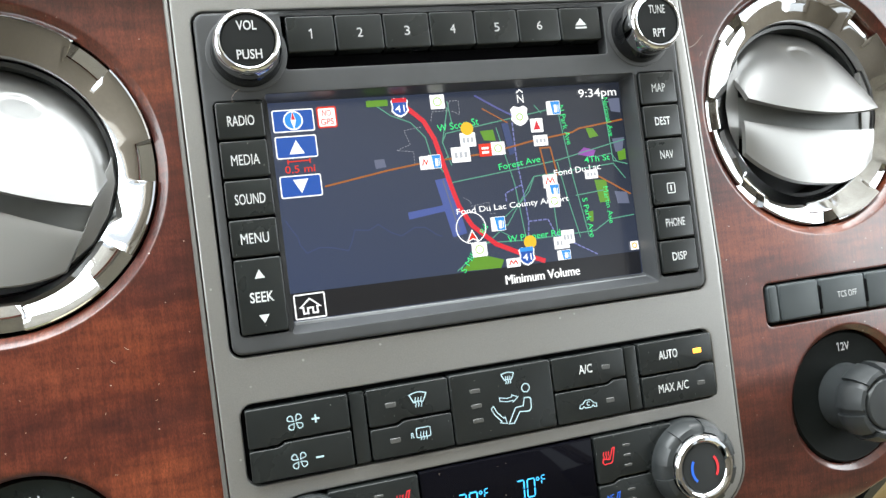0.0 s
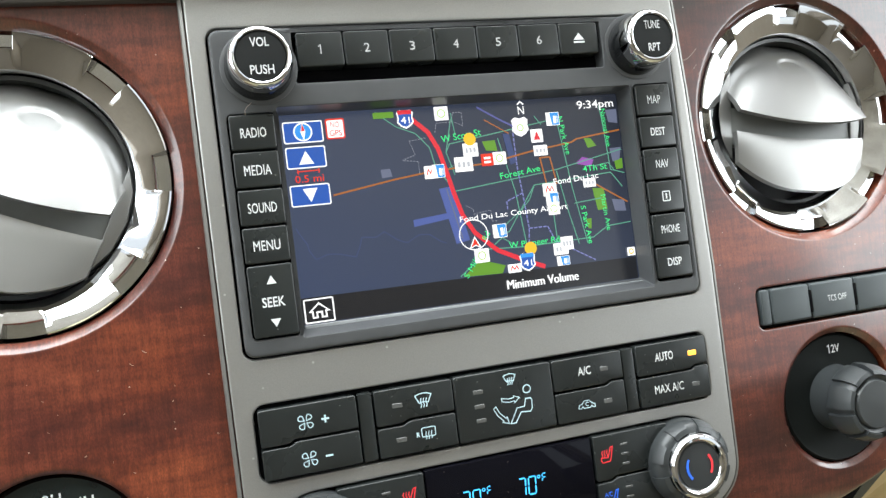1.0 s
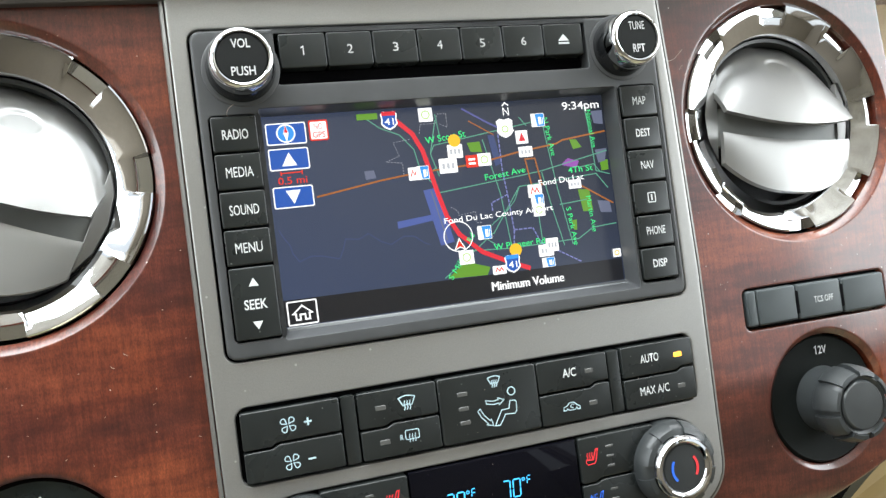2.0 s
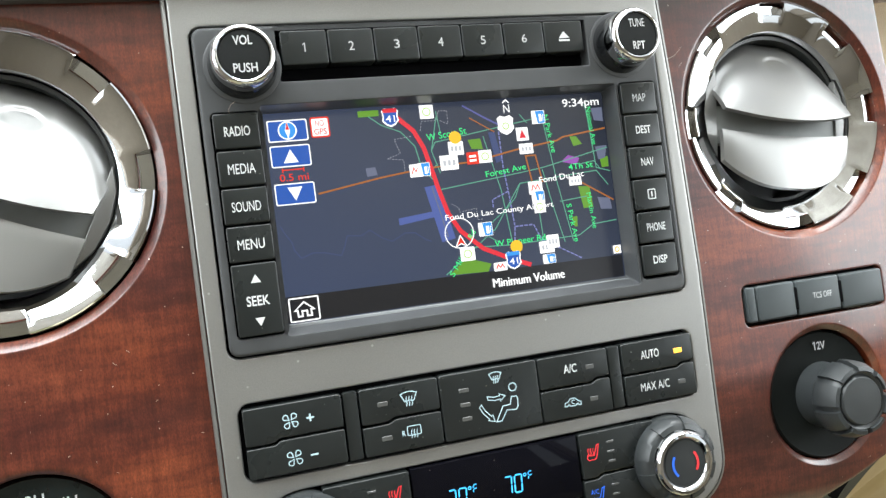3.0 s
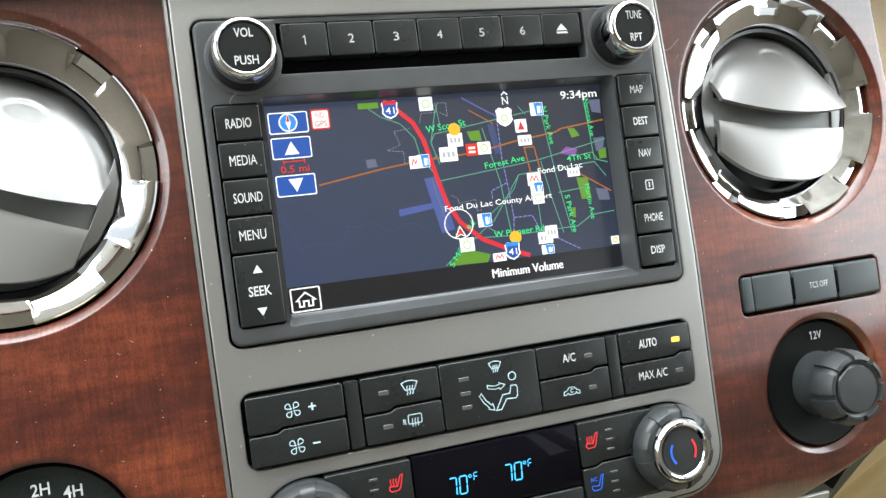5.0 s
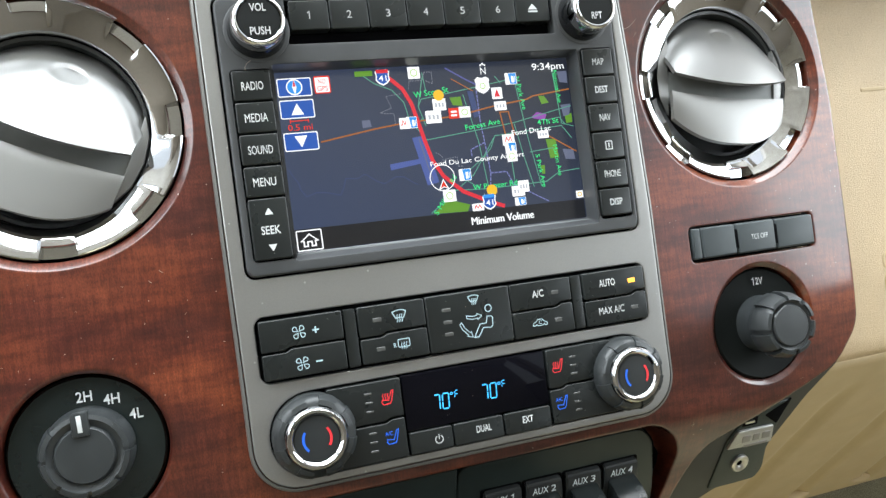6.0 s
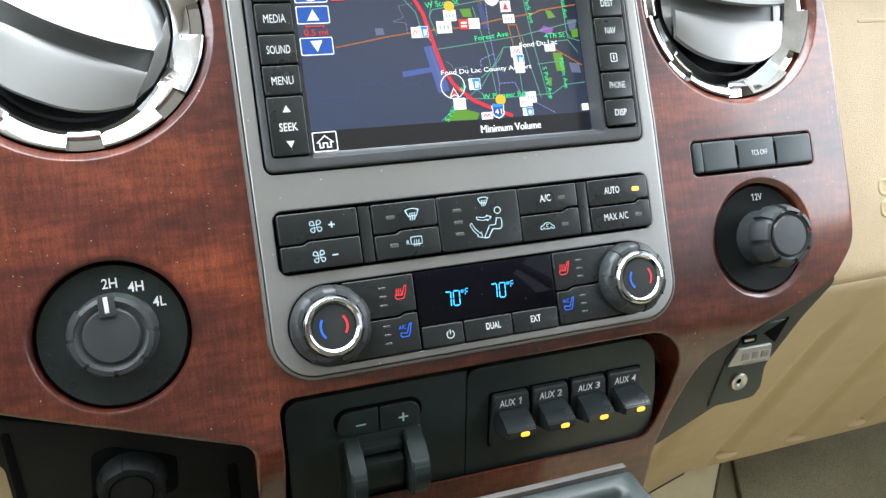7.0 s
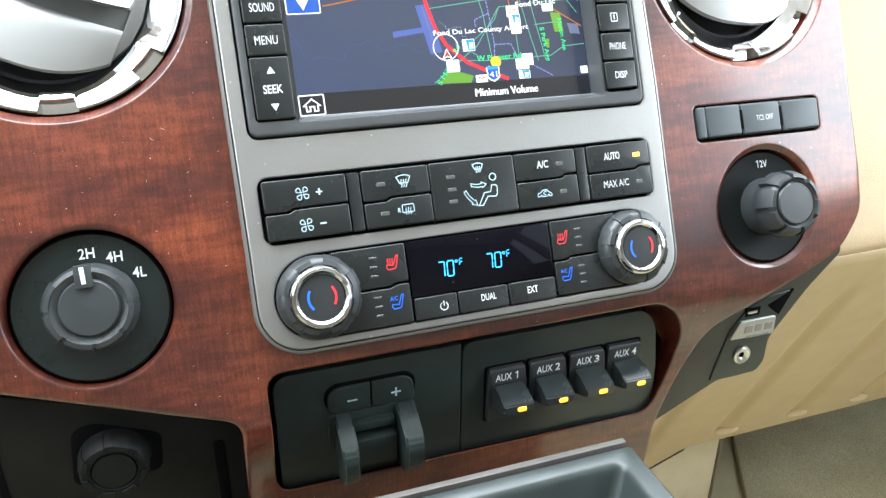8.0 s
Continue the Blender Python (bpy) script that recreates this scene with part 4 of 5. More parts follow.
for x, z, w, h, inner, split in (
    (-8.2, 90.0, 5.6, 5.4, LCD_PARK, False), (44.0, 84.1, 5.8, 5.4, None, True), (35.2, 77.0, 5.2, 5.4, LCD_RED, False),
    (36.2, 70.3, 6.0, 4.2, LCD_GREY, False), (3.1, 73.1, 6.2, 5.4, LCD_GREY, False), (-0.8, 67.1, 7.4, 5.8, LCD_GREY, False),
    (-16.2, 64.9, 5.0, 5.0, LCD_ORANGE, False), (-12.6, 65.1, 5.0, 5.2, None, True), (16.1, 68.4, 5.6, 5.0, LCD_PARK, False),
    (38.2, 52.3, 6.0, 5.2, LCD_ORANGE, False), (58.2, 53.6, 5.6, 3.6, LCD_GREY, False), (38.9, 48.0, 5.6, 5.0, None, True),
    (39.0, 43.6, 5.0, 5.0, LCD_PARK, False), (11.9, 36.4, 5.8, 5.4, None, True), (39.9, 25.2, 6.4, 4.8, LCD_GREY, False),
    (43.2, 27.4, 5.4, 5.4, LCD_GREY, False), (40.4, 19.8, 5.6, 3.8, None, True), (16.6, 19.2, 5.6, 3.4, LCD_ORANGE, False),
    (2.2, 26.5, 6.0, 5.4, LCD_PARK, False), (74.8, 20.0, 3.6, 3.4, LCD_SUN, False),
):
    poi(x, z, w, h, inner, split)
drawn("map_icon", sheet(rrect(7.4, 65.4, 13.0, 70.8, 0.3, 2)), LCD_TEXT_RED)
drawn("map_icon", sheet(rrect(8.6, 66.6, 11.8, 67.6, 0.1, 1)), LCD_WHITE)
drawn("map_icon", sheet(rrect(8.6, 68.4, 11.8, 69.4, 0.1, 1)), LCD_WHITE)
for x, z, r in ((3.2, 77.8, 2.8), (25.3, 27.1, 2.9)):
    drawn("map_icon", sheet(circle(x, z, r, 20)), LCD_SUN)


def shield(x, z, s, fill, edge, top=None):
    shape = [(-0.55, 1), (0, 0.85), (0.55, 1), (0.95, 0.7), (0.85, 0.1), (0.95, -0.4), (0.55, -0.85), (0, -1.1), (-0.55, -0.85), (-0.95, -0.4), (-0.85, 0.1), (-0.95, 0.7)]
    drawn("road_shield", sheet([(x + s * a, z + s * b) for a, b in shape]), edge)
    drawn("road_shield", sheet([(x + 0.82 * s * a, z + 0.82 * s * b) for a, b in shape]), fill)
    if top:
        drawn("road_shield", sheet(rrect(x - 0.8 * s, z + 0.5 * s, x + 0.8 * s, z + 0.95 * s, 0.2, 2)), top)


shield(-24.6, 88.7, 3.9, LCD_BLUE, LCD_WHITE, LCD_RED)
map_word("41", 4.0, 2.9, LCD_WHITE, -24.6, 88.1)
drawn("map_icon", sheet(rrect(-38.5, 89.5, -29.5, 92.1, 0.3, 2)), LCD_PARK)
shield(27.6, 81.7, 4.2, LCD_WHITE, LCD_WHITE)
drawn("map_icon", stroke(circle(27.6, 81.1, 1.4, 14), 0.5, True), LCD_SOFT)
shield(23.1, 21.4, 3.9, LCD_BLUE, LCD_WHITE, LCD_SKY)
map_word("41", 4.0, 2.8, LCD_WHITE, 23.1, 20.9)
drawn("vehicle_ring", stroke(circle(-0.4, 36.0, 6.5, 40), 0.45, True), LCD_WHITE)
drawn("vehicle_arrow", sheet([(-3.2, 29.7), (-0.2, 31.1), (2.7, 29.7), (-0.2, 35.4)]), LCD_WHITE)
drawn("vehicle_arrow", sheet([(-2.2, 30.6), (-0.2, 31.6), (1.7, 30.6), (-0.2, 34.4)]), LCD_TEXT_RED)
map_word("Fond Du Lac", 22.5, 2.7, LCD_WHITE, 51.6, 56.1, 3)
map_word("Fond Du Lac County Airport", 51.5, 3.2, LCD_WHITE, 19.9, 43.3, 1)
map_word("N", 2.9, 3.6, LCD_WHITE, 28.9, 88.9)
drawn("north_arrow", stroke([(27.4, 91.5), (28.9, 92.8), (30.4, 91.5)], 0.6), LCD_WHITE)
map_word("9:34pm", 18.6, 4.8, LCD_WHITE, 65.9, 88.9)
map_word("Minimum Volume", 34.5, 3.9, LCD_WHITE, 29.2, 12.3)
map_word("Minimum Volume", 34.5, 3.9, LCD_WHITE, 29.5, 12.3)
for z1, z0 in ((90.6, 81.6), (80.1, 71.1), (64.4, 55.5)):
    drawn("screen_button", sheet(rrect(-76.6, z0, -60.2, z1, 0.8, 3)), LCD_WHITE)
    drawn("screen_button", sheet(rrect(-76.1, z0 + 0.5, -60.7, z1 - 0.5, 0.6, 3)), LCD_BLUE)
drawn("compass", sheet(circle(-68.5, 86.2, 3.9, 24)), LCD_WHITE)
drawn("compass", sheet(circle(-68.5, 86.2, 3.3, 24)), LCD_SKY)
drawn("compass", sheet([(-69.5, 86.2), (-68.4, 82.5), (-67.4, 86.2), (-68.5, 90.0)]), LCD_WHITE)
drawn("compass", sheet([(-69.2, 86.5), (-67.7, 86.5), (-68.5, 89.6)]), LCD_RED)
drawn("arrow", sheet([(-71.5, 72.8), (-65.4, 72.8), (-68.4, 78.4)]), LCD_WHITE)
drawn("arrow", sheet([(-71.4, 62.7), (-68.4, 57.1), (-65.3, 62.8)]), LCD_WHITE)
drawn("scale_bar", stroke([(-72.7, 69.9), (-63.5, 70.0)], 0.5), LCD_TEXT_RED)
for x in (-72.4, -63.8):
    drawn("scale_bar", stroke([(x, 68.9), (x, 70.7)], 0.5), LCD_TEXT_RED)
map_word("0.5 mi", 11.8, 3.0, LCD_TEXT_RED, -68.0, 66.8)
drawn("gps_sign", sheet(rrect(-59.0, 82.3, -51.0, 90.9, 0.9, 3)), LCD_TEXT_RED)
drawn("gps_sign", sheet(rrect(-58.4, 82.9, -51.6, 90.2, 0.6, 3)), LCD_WHITE)
map_word("NO", 3.6, 2.5, LCD_TEXT_RED, -55.0, 88.3)
map_word("GPS", 5.2, 2.5, LCD_TEXT_RED, -55.0, 84.8)
drawn("home_frame", stroke(rrect(-76.5, 7.9, -64.7, 17.3, 0.4, 2), 0.6, True), LCD_WHITE)
drawn("home_symbol", stroke([(-73.3, 9.8), (-73.4, 12.3), (-74.5, 12.3), (-70.6, 15.5), (-66.7, 12.3), (-67.9, 12.3), (-67.8, 9.8), (-69.6, 9.8), (-69.6, 11.9), (-71.6, 11.9), (-71.6, 9.8)], 0.7, True), LCD_WHITE)


# ---- climate controls ----
climate = thing("climate_control", on_panel(), "black climate control unit with buttons, knobs and a blue display", "climate control")
part("key_tray", slab(grown(KEY_HOLE, 1.0), 5.0, 7.0, 0.2, 1), DEEP, climate)
part("lower_tray", slab(climate_opening(1.0), 5.0, 7.0, 0.2, 1), DEEP, climate)


def lamp(parent, x, z, w=4.2, h=1.9, mat=None, y=-1.05):
    part("indicator", slab(rrect(x - w / 2, z - h / 2, x + w / 2, z + h / 2, 0.35, 2), y, y + 0.5, 0.15, 1), mat or LAMP_OFF, parent, "lit amber indicator" if mat else "")


def double_key(x0, x1, z_top, z_mid, z_low, notch, corner=(0.9, 0.9, 0.9, 0.9), corner_low=(0.9, 0.9, 0.9, 0.9)):
    """An upper and a lower button whose joint steps down near one end."""
    s = 1.4
    if notch < 0:
        hi = [(x0, z_mid - s), (x0 + 11, z_mid - s), (x0 + 13, z_mid), (x1, z_mid), (x1, z_top), (x0, z_top)]
        lo = [(x0, z_low), (x1, z_low), (x1, z_mid - 0.5), (x0 + 13.2, z_mid - 0.5), (x0 + 11.2, z_mid - s - 0.5), (x0, z_mid - s - 0.5)]
    else:
        hi = [(x0, z_mid - s), (x1 - 9, z_mid - s), (x1 - 7, z_mid), (x1, z_mid), (x1, z_top), (x0, z_top)]
        lo = [(x0, z_low), (x1, z_low), (x1, z_mid - 0.5), (x1 - 6.8, z_mid - 0.5), (x1 - 8.8, z_mid - s - 0.5), (x0, z_mid - s - 0.5)]
    out = []
    for loop in (hi, lo):
        out.append(part("button", slab(rounded(grown(loop, -0.2), 1.0, 3), -0.9, 5.2, 0.6, 3), BUTTON, climate))
    return out


FAN_HI, FAN_LO = double_key(-100.4, -62.0, -21.8, -35.2, -49.2, -1)
DEF_HI, DEF_LO = double_key(-55.2, -22.1, -21.8, -35.2, -49.2, -1)
AC_HI, AC_LO = double_key(22.2, 55.8, -21.8, -34.2, -49.4, 1)
AUTO_HI, AUTO_LO = double_key(62.6, 98.8, -21.6, -34.2, -49.4, 1)
for x0, x1 in ((-61.8, -55.4), (56.0, 62.4)):
    part("spacer", slab(rrect(x0 + 0.35, -49.2, x1 - 0.35, -22.0, 0.8, 3), -0.1, 5.2, 0.5, 2), BUTTON, climate)
MODE = part("button", slab(rrect(-21.8, -49.2, 21.9, -21.8, 1.2, 3), -0.9, 5.2, 0.7, 3), BUTTON, climate, "wide airflow button")
FRONT = -1.02


def shrunk(bm, x, z, k):
    """Draws a symbol in towards its centre."""
    for v in bm.verts:
        v.co.x, v.co.z = x + (v.co.x - x) * k, z + (v.co.z - z) * k
    return bm


def fan_symbol(parent, x, z, sign):
    bm = bmesh.new()
    for k in range(4):
        a = 90 * k + 20
        pts = []
        for i in range(13):
            t = i / 12
            b = radians(a + 70 * math.sin(math.pi * t) * (0.5 - t) * 2 + 30)
            r = 0.5 + 3.0 * math.sin(math.pi * min(t, 1))
            pts.append((x + r * math.cos(b), z + r * math.sin(b)))
        stroke(pts, 0.4, False, bm)
    stroke([(x + 6.6, z), (x + 9.8, z)], 0.75, False, bm)
    if sign > 0:
        stroke([(x + 8.2, z - 1.6), (x + 8.2, z + 1.6)], 0.75, False, bm, -0.01)
    sketch("fan_symbol", shrunk(bm, x, z, 0.93), PALE_PRINT, parent, (0, FRONT, 0))


fan_symbol(FAN_HI, -82.6, -29.0, 1)
fan_symbol(FAN_LO, -82.6, -43.4, -1)


def wavy(bm, x, z, h, w=0.4):
    stroke([(x - 0.25, z - h), (x + 0.2, z - h * 0.4), (x - 0.2, z + h * 0.2), (x + 0.2, z + h)], w, False, bm)


def windscreen_symbol(parent, x, z, s=1.0):
    bm = stroke([(x - 3.4 * s, z + 1.9 * s), (x - 1.7 * s, z + 2.5 * s), (x, z + 2.7 * s), (x + 1.7 * s, z + 2.5 * s), (x + 3.4 * s, z + 1.9 * s), (x + 1.9 * s, z - 1.2 * s), (x, z - 0.8 * s), (x - 1.9 * s, z - 1.2 * s)], 0.42, True)
    for k in (-1, 0, 1):
        wavy(bm, x + 1.15 * s * k, z - 1.2 * s, 1.9 * s)
    sketch("windscreen_symbol", bm, PALE_PRINT, parent, (0, FRONT, 0))


windscreen_symbol(DEF_HI, -35.0, -28.4)
rear = stroke(rrect(-37.8, -43.6, -31.0, -39.2, 0.7, 3), 0.45, True)
for k in (-1, 0, 1):
    wavy(rear, -34.4 + 1.4 * k, -43.0, 2.0)
sketch("rear_window_symbol", shrunk(rear, -34.6, -41.8, 0.83), PALE_PRINT, DEF_LO, (0, FRONT, 0))
lettering("R", 1.4, 2.1, PALE_PRINT, DEF_LO, (-38.8, FRONT, -42.1))
lamp(DEF_HI, -46.0, -29.0), lamp(DEF_LO, -45.8, -42.8)
for z in (-29.4, -35.4, -41.2):
    lamp(MODE, -11.6, z, 4.4, 1.7)
windscreen_symbol(MODE, 2.8, -26.2, 0.8)
flow = stroke(circle(12.6, -30.6, 1.9, 20), 0.5, True)
stroke([(13.9, -35.2), (14.5, -36.2), (14.2, -40.2), (13.2, -41.4), (8.4, -41.0), (5.2, -45.6), (2.6, -45.6), (6.6, -38.8), (10.4, -38.6), (11.4, -35.0)], 0.5, True, flow)
for pts in ([(-0.6, -33.9), (3, -34.7), (5.6, -34.4)], [(-4.6, -37.0), (-3.0, -40.2), (-0.2, -43.2)]):
    a, b = Vector(pts[-2]), Vector(pts[-1])
    d = (b - a).normalized()
    n = Vector((-d.y, d.x))
    body = [Vector(p) + n * 0.8 for p in pts] + [b + n * 1.7, b + d * 2.8, b - n * 1.7] + [Vector(p) - n * 0.8 for p in pts[::-1]]
    stroke([tuple(p) for p in body], 0.4, True, flow)
sketch("airflow_symbol", shrunk(flow, 5.6, -37.8, 0.88), PALE_PRINT, MODE, (-1.9, FRONT, 0))
lettering("A/C", 6.2, 3.7, PRINT, AC_HI, (37.2, FRONT, -28.2))
lamp(AC_HI, 46.6, -28.8, 3.8), lamp(AC_LO, 46.8, -42.8, 3.8)
car = stroke([(34.4, -43.6), (34.8, -42.0), (36.4, -41.6), (37.6, -40.2), (40.2, -40.2), (41.8, -41.8), (43.2, -42.4), (43.2, -43.8), (42.0, -43.8), (41.4, -42.9), (40.4, -43.8), (37.4, -43.8), (36.6, -42.9), (35.8, -43.8)], 0.42, True)
stroke(arc(39.2, -41.9, 0.9, 30, 300, 8), 0.35, False, car)
sketch("recirculation_symbol", shrunk(car, 38.8, -42.0, 0.88), PALE_PRINT, AC_LO, (-2.4, FRONT, -0.6))
lettering("AUTO", 9.2, 3.8, PRINT, AUTO_HI, (76.6, FRONT, -28.0))
lettering("MAX A/C", 14.6, 3.7, PRINT, AUTO_LO, (77.4, FRONT, -42.2))
lamp(AUTO_HI, 91.0, -28.6, 4.2, 2.2, AMBER), lamp(AUTO_LO, 91.0, -42.6, 3.8)

# lower row
for s in (-1, 1):
    xa, xb = (-74.0, -38.6) if s < 0 else (37.0, 74.0)
    up_mid, s_in = -75.6, 1.3
    if s < 0:
        hi = [(xa, up_mid - s_in), (xb - 9, up_mid - s_in), (xb - 7, up_mid), (xb, up_mid), (xb, -57.2), (xa, -57.2)]
        lo = [(xa, -95.2), (xb, -95.2), (xb, up_mid - 0.5), (xb - 6.8, up_mid - 0.5), (xb - 8.8, up_mid - s_in - 0.5), (xa, up_mid - s_in - 0.5)]
    else:
        hi = [(xa, up_mid - s_in), (xa + 7, up_mid - s_in), (xa + 9, up_mid), (xb, up_mid), (xb, -57.0), (xa, -57.0)]
        lo = [(xa, -94.6), (xb, -94.6), (xb, up_mid - 0.5), (xa + 9.2, up_mid - 0.5), (xa + 7.2, up_mid - s_in - 0.5), (xa, up_mid - s_in - 0.5)]
    a, b = (part("button", slab(rounded(grown(q, -0.2), 0.9, 3), -0.7, 5.2, 0.6, 3), BUTTON, climate) for q in (hi, lo))
    lx = -54.8 if s < 0 else 51.6
    ix = -45.4 if s < 0 else 43.2
    for k in range(3):
        lamp(a, lx, -62.6 - 4.2 * k, 3.6, 1.0, y=-0.85)
        lamp(b, lx, -81.2 - 4.2 * k, 3.6, 1.0, y=-0.85)

    def seat_symbol(x, z):
        return [(x + 2.3, z + 3.2), (x + 3.3, z + 3.4), (x + 2.0, z - 1.6), (x + 1.3, z - 2.7), (x - 1.9, z - 2.9), (x - 2.7, z - 1.8), (x - 2.4, z - 0.7), (x + 0.7, z - 1.1)]

    heat = stroke(seat_symbol(ix - 0.6, -66.0), 0.42, True)
    for k in range(3):
        wavy(heat, ix - 2.5 + 1.15 * k, -65.2, 1.5, 0.36)
    sketch("heated_seat_symbol", heat, RED_PRINT, a, (0, -0.83, 0))
    cool = stroke(seat_symbol(ix - 0.4, -84.6), 0.45, True)
    sketch("cooled_seat_symbol", cool, BLUE_PRINT, b, (0, -0.83, 0))
    lettering("A/C", 3.7, 2.0, BLUE_PRINT, b, (ix - 1.8, -0.83, -82.6))

panel_glass = part("display", slab(rrect(-38.0, -83.8, 36.4, -57.2, 0.6, 2), 0.3, 5.2, 0.4, 2), DISPLAY, climate, "dark glossy display with blue figures")


def digit(bm, x, z, on, w=4.0, h=7.2, t=0.62, slant=0.06):
    g = 0.25
    segs = {"a": ((g, h), (w - g, h)), "b": ((w, h - g), (w, h / 2 + g)), "c": ((w, h / 2 - g), (w, g)), "d": ((g, 0), (w - g, 0)), "e": ((0, g), (0, h / 2 - g)), "f": ((0, h / 2 + g), (0, h - g)), "g": ((g, h / 2), (w - g, h / 2))}
    for s in on:
        stroke([(x + p + slant * q, z + q) for p, q in segs[s]], t, False, bm)


for x, z in ((-22.4, -77.2), (2.4, -76.6)):
    figures = bmesh.new()
    digit(figures, x, z, "abc", 3.0)
    digit(figures, x + 4.4, z, "abcdef", 3.2)
    stroke(circle(x + 9.5, z + 6.6, 0.6, 10), 0.4, True, figures)
    digit(figures, x + 11.0, z + 4.4, "aefg", 1.7, 3.2, 0.45)
    sketch("figures", figures, SEGMENT, panel_glass, (-1.2, 0.15, 1.0))
for x0, x1, word in ((-37.8, -16.0, ""), (-15.7, 10.4, "DUAL"), (10.7, 36.2, "EXT")):
    b = key(climate, x0, -95.2, x1, -84.2, -0.7, back=5.2)
    cx = (x0 + x1) / 2
    if word:
        lettering(word, 7.8 if word == "DUAL" else 5.6, 3.4, PRINT, b, (cx + (2.4 if word == "DUAL" else -0.2), -0.83, -89.0))
    else:
        p = stroke(arc(cx + 3.6, -89.9, 1.9, 120, 420, 18), 0.45, False)
        stroke([(cx + 3.6, -89.8), (cx + 3.6, -87.4)], 0.45, False, p)
        sketch("power_symbol", p, PRINT, b, (0, -0.83, 0))


def temperature_knob(x, z):
    k = part("knob", lathe([(19.0, 4.5), (18.9, -3.0), (18.4, -5.6), (16.8, -7.8), (14.6, -8.8), (13.6, -9.0)], 64), GREY_KNOB, climate, "dark grey temperature knob with chrome ring", (x, 0, z))
    for i in range(8):
        part("grip", arc_block([(14.2, -8.4), (14.6, -9.8), (16.8, -9.0), (18.9, -6.0), (19.3, -3.0), (18.2, -3.0)], 45 * i + 9, 45 * i + 34, 6), GREY_KNOB, k)
    part("chrome_ring", lathe([(14.2, -8.0), (14.2, -9.6), (13.8, -11.0), (12.9, -11.9), (11.7, -12.1), (10.7, -11.4), (10.1, -10.3)], 64), CHROME, k)
    part("cap", lathe([(10.3, -10.4), (9.9, -10.8), (0.001, -11.0)], 48), CAP, k)
    sketch("blue_mark", stroke(arc(0.4, 0, 6.6, 146, 226, 10), 1.1), BLUE_PRINT, k, (0, -11.2, 0))
    sketch("red_mark", stroke(arc(-0.4, 0, 6.6, -34, 40, 10), 1.1), RED_PRINT, k, (0, -11.2, 0))


temperature_knob(*KNOB_L)
temperature_knob(*KNOB_R)

# ---- four wheel drive dial ----
y0 = wood_depth(*DIAL)
dial = thing("drive_selector", on_panel(DIAL[0], y0 + 4.6, DIAL[1]), "round black four wheel drive dial set into the wood", "rotary switch")
part("housing", lathe([(36, 4.6), (36, 7.5), (0.001, 8)], 48), DEEP, dial)
part("plate", lathe([(32.6, 6), (32.2, 1.4), (31.2, 0.0), (0.001, -0.2)], 72), PLATE, dial, "black round plate")
knob = part("knob", lathe([(18.6, 0.5), (18.4, -3), (17.8, -10.5), (16.8, -13.0), (15.0, -13.8), (13.0, -12.8), (12.2, -12.6), (11.8, -13.8), (11.2, -14.4), (0.001, -14.7)], 64), GREY_KNOB, dial, "dark grey ridged knob", (0.6, 0, 0.4))
for i in range(8):
    if i not in (1, 2):
        part("grip", arc_block([(14.8, -13.2), (15.2, -14.8), (17.2, -14.4), (18.8, -9.6), (19.0, -2), (17.8, -2)], 45 * i + 3, 45 * i + 42, 6), GREY_KNOB, knob)
pointer = part("pointer", box(-3.4, -15.8, 8.2, 3.4, -9, 18.0, 0.8), GREY_KNOB, knob, "", (0, 0, 0), pose(0, 0, 0, 0, -2, 0))
part("white_line", box(-0.9, -16.15, 10.0, 0.9, -15.6, 17.0, 0.15), PRINT, knob, "", (0, 0, 0), pose(0, 0, 0, 0, -2, 0))
for word, dx, dz, w in (("2H", 0.8, 23.2, 6.4), ("4H", 11.6, 20.4, 6.6), ("4L", 20.8, 12.4, 5.6)):
    lettering(word, w, 4.6, PRINT, dial, (dx, -0.4, dz))

# ---- switch bank ----
bank = thing("switch_bank", on_panel(0, wood_depth(176, -15), 0), "row of three slate grey switches in the wood", "switch")
part("frame", slab(rrect(136.1, -25.3, 220.7, -5.9, 2.8, 4), 3.0, 6, 0.4, 2), DEEP, bank)
for i, (x0, x1) in enumerate(((137.2, 165.4), (166.0, 192.4), (193.0, 219.6))):
    z1, z0 = -6.6 - 0.2 * i, -23.8 - 0.2 * i
    loop = rrect(x0 + (5.8 if i == 0 else 0), z0, x1, z1, (1.2, 1.2, 1.6, 1.2), 3)
    b = part("switch", slab(loop, -1.6, 4, 1.1, 3), SLATE, bank)
    if i == 0:
        part("switch_end", slab(rrect(x0, z0, x0 + 5.3, z1, 1.2, 3), -1.4, 4, 0.9, 3), SLATE, b)
    if i == 1:
        lettering("TCS OFF", 11.4, 3.0, PRINT, b, ((x0 + x1) / 2 + 2.0, -1.75, -15.4), bold=0.0)
        for xs in (x0 - 0.3, x1 + 0.3):
            part("divider", slab(rrect(xs - 0.9, z0 + 3, xs + 0.9, z1 - 3, 0.8, 3), -1.8, 3, 0.4, 2), DEEP, b)

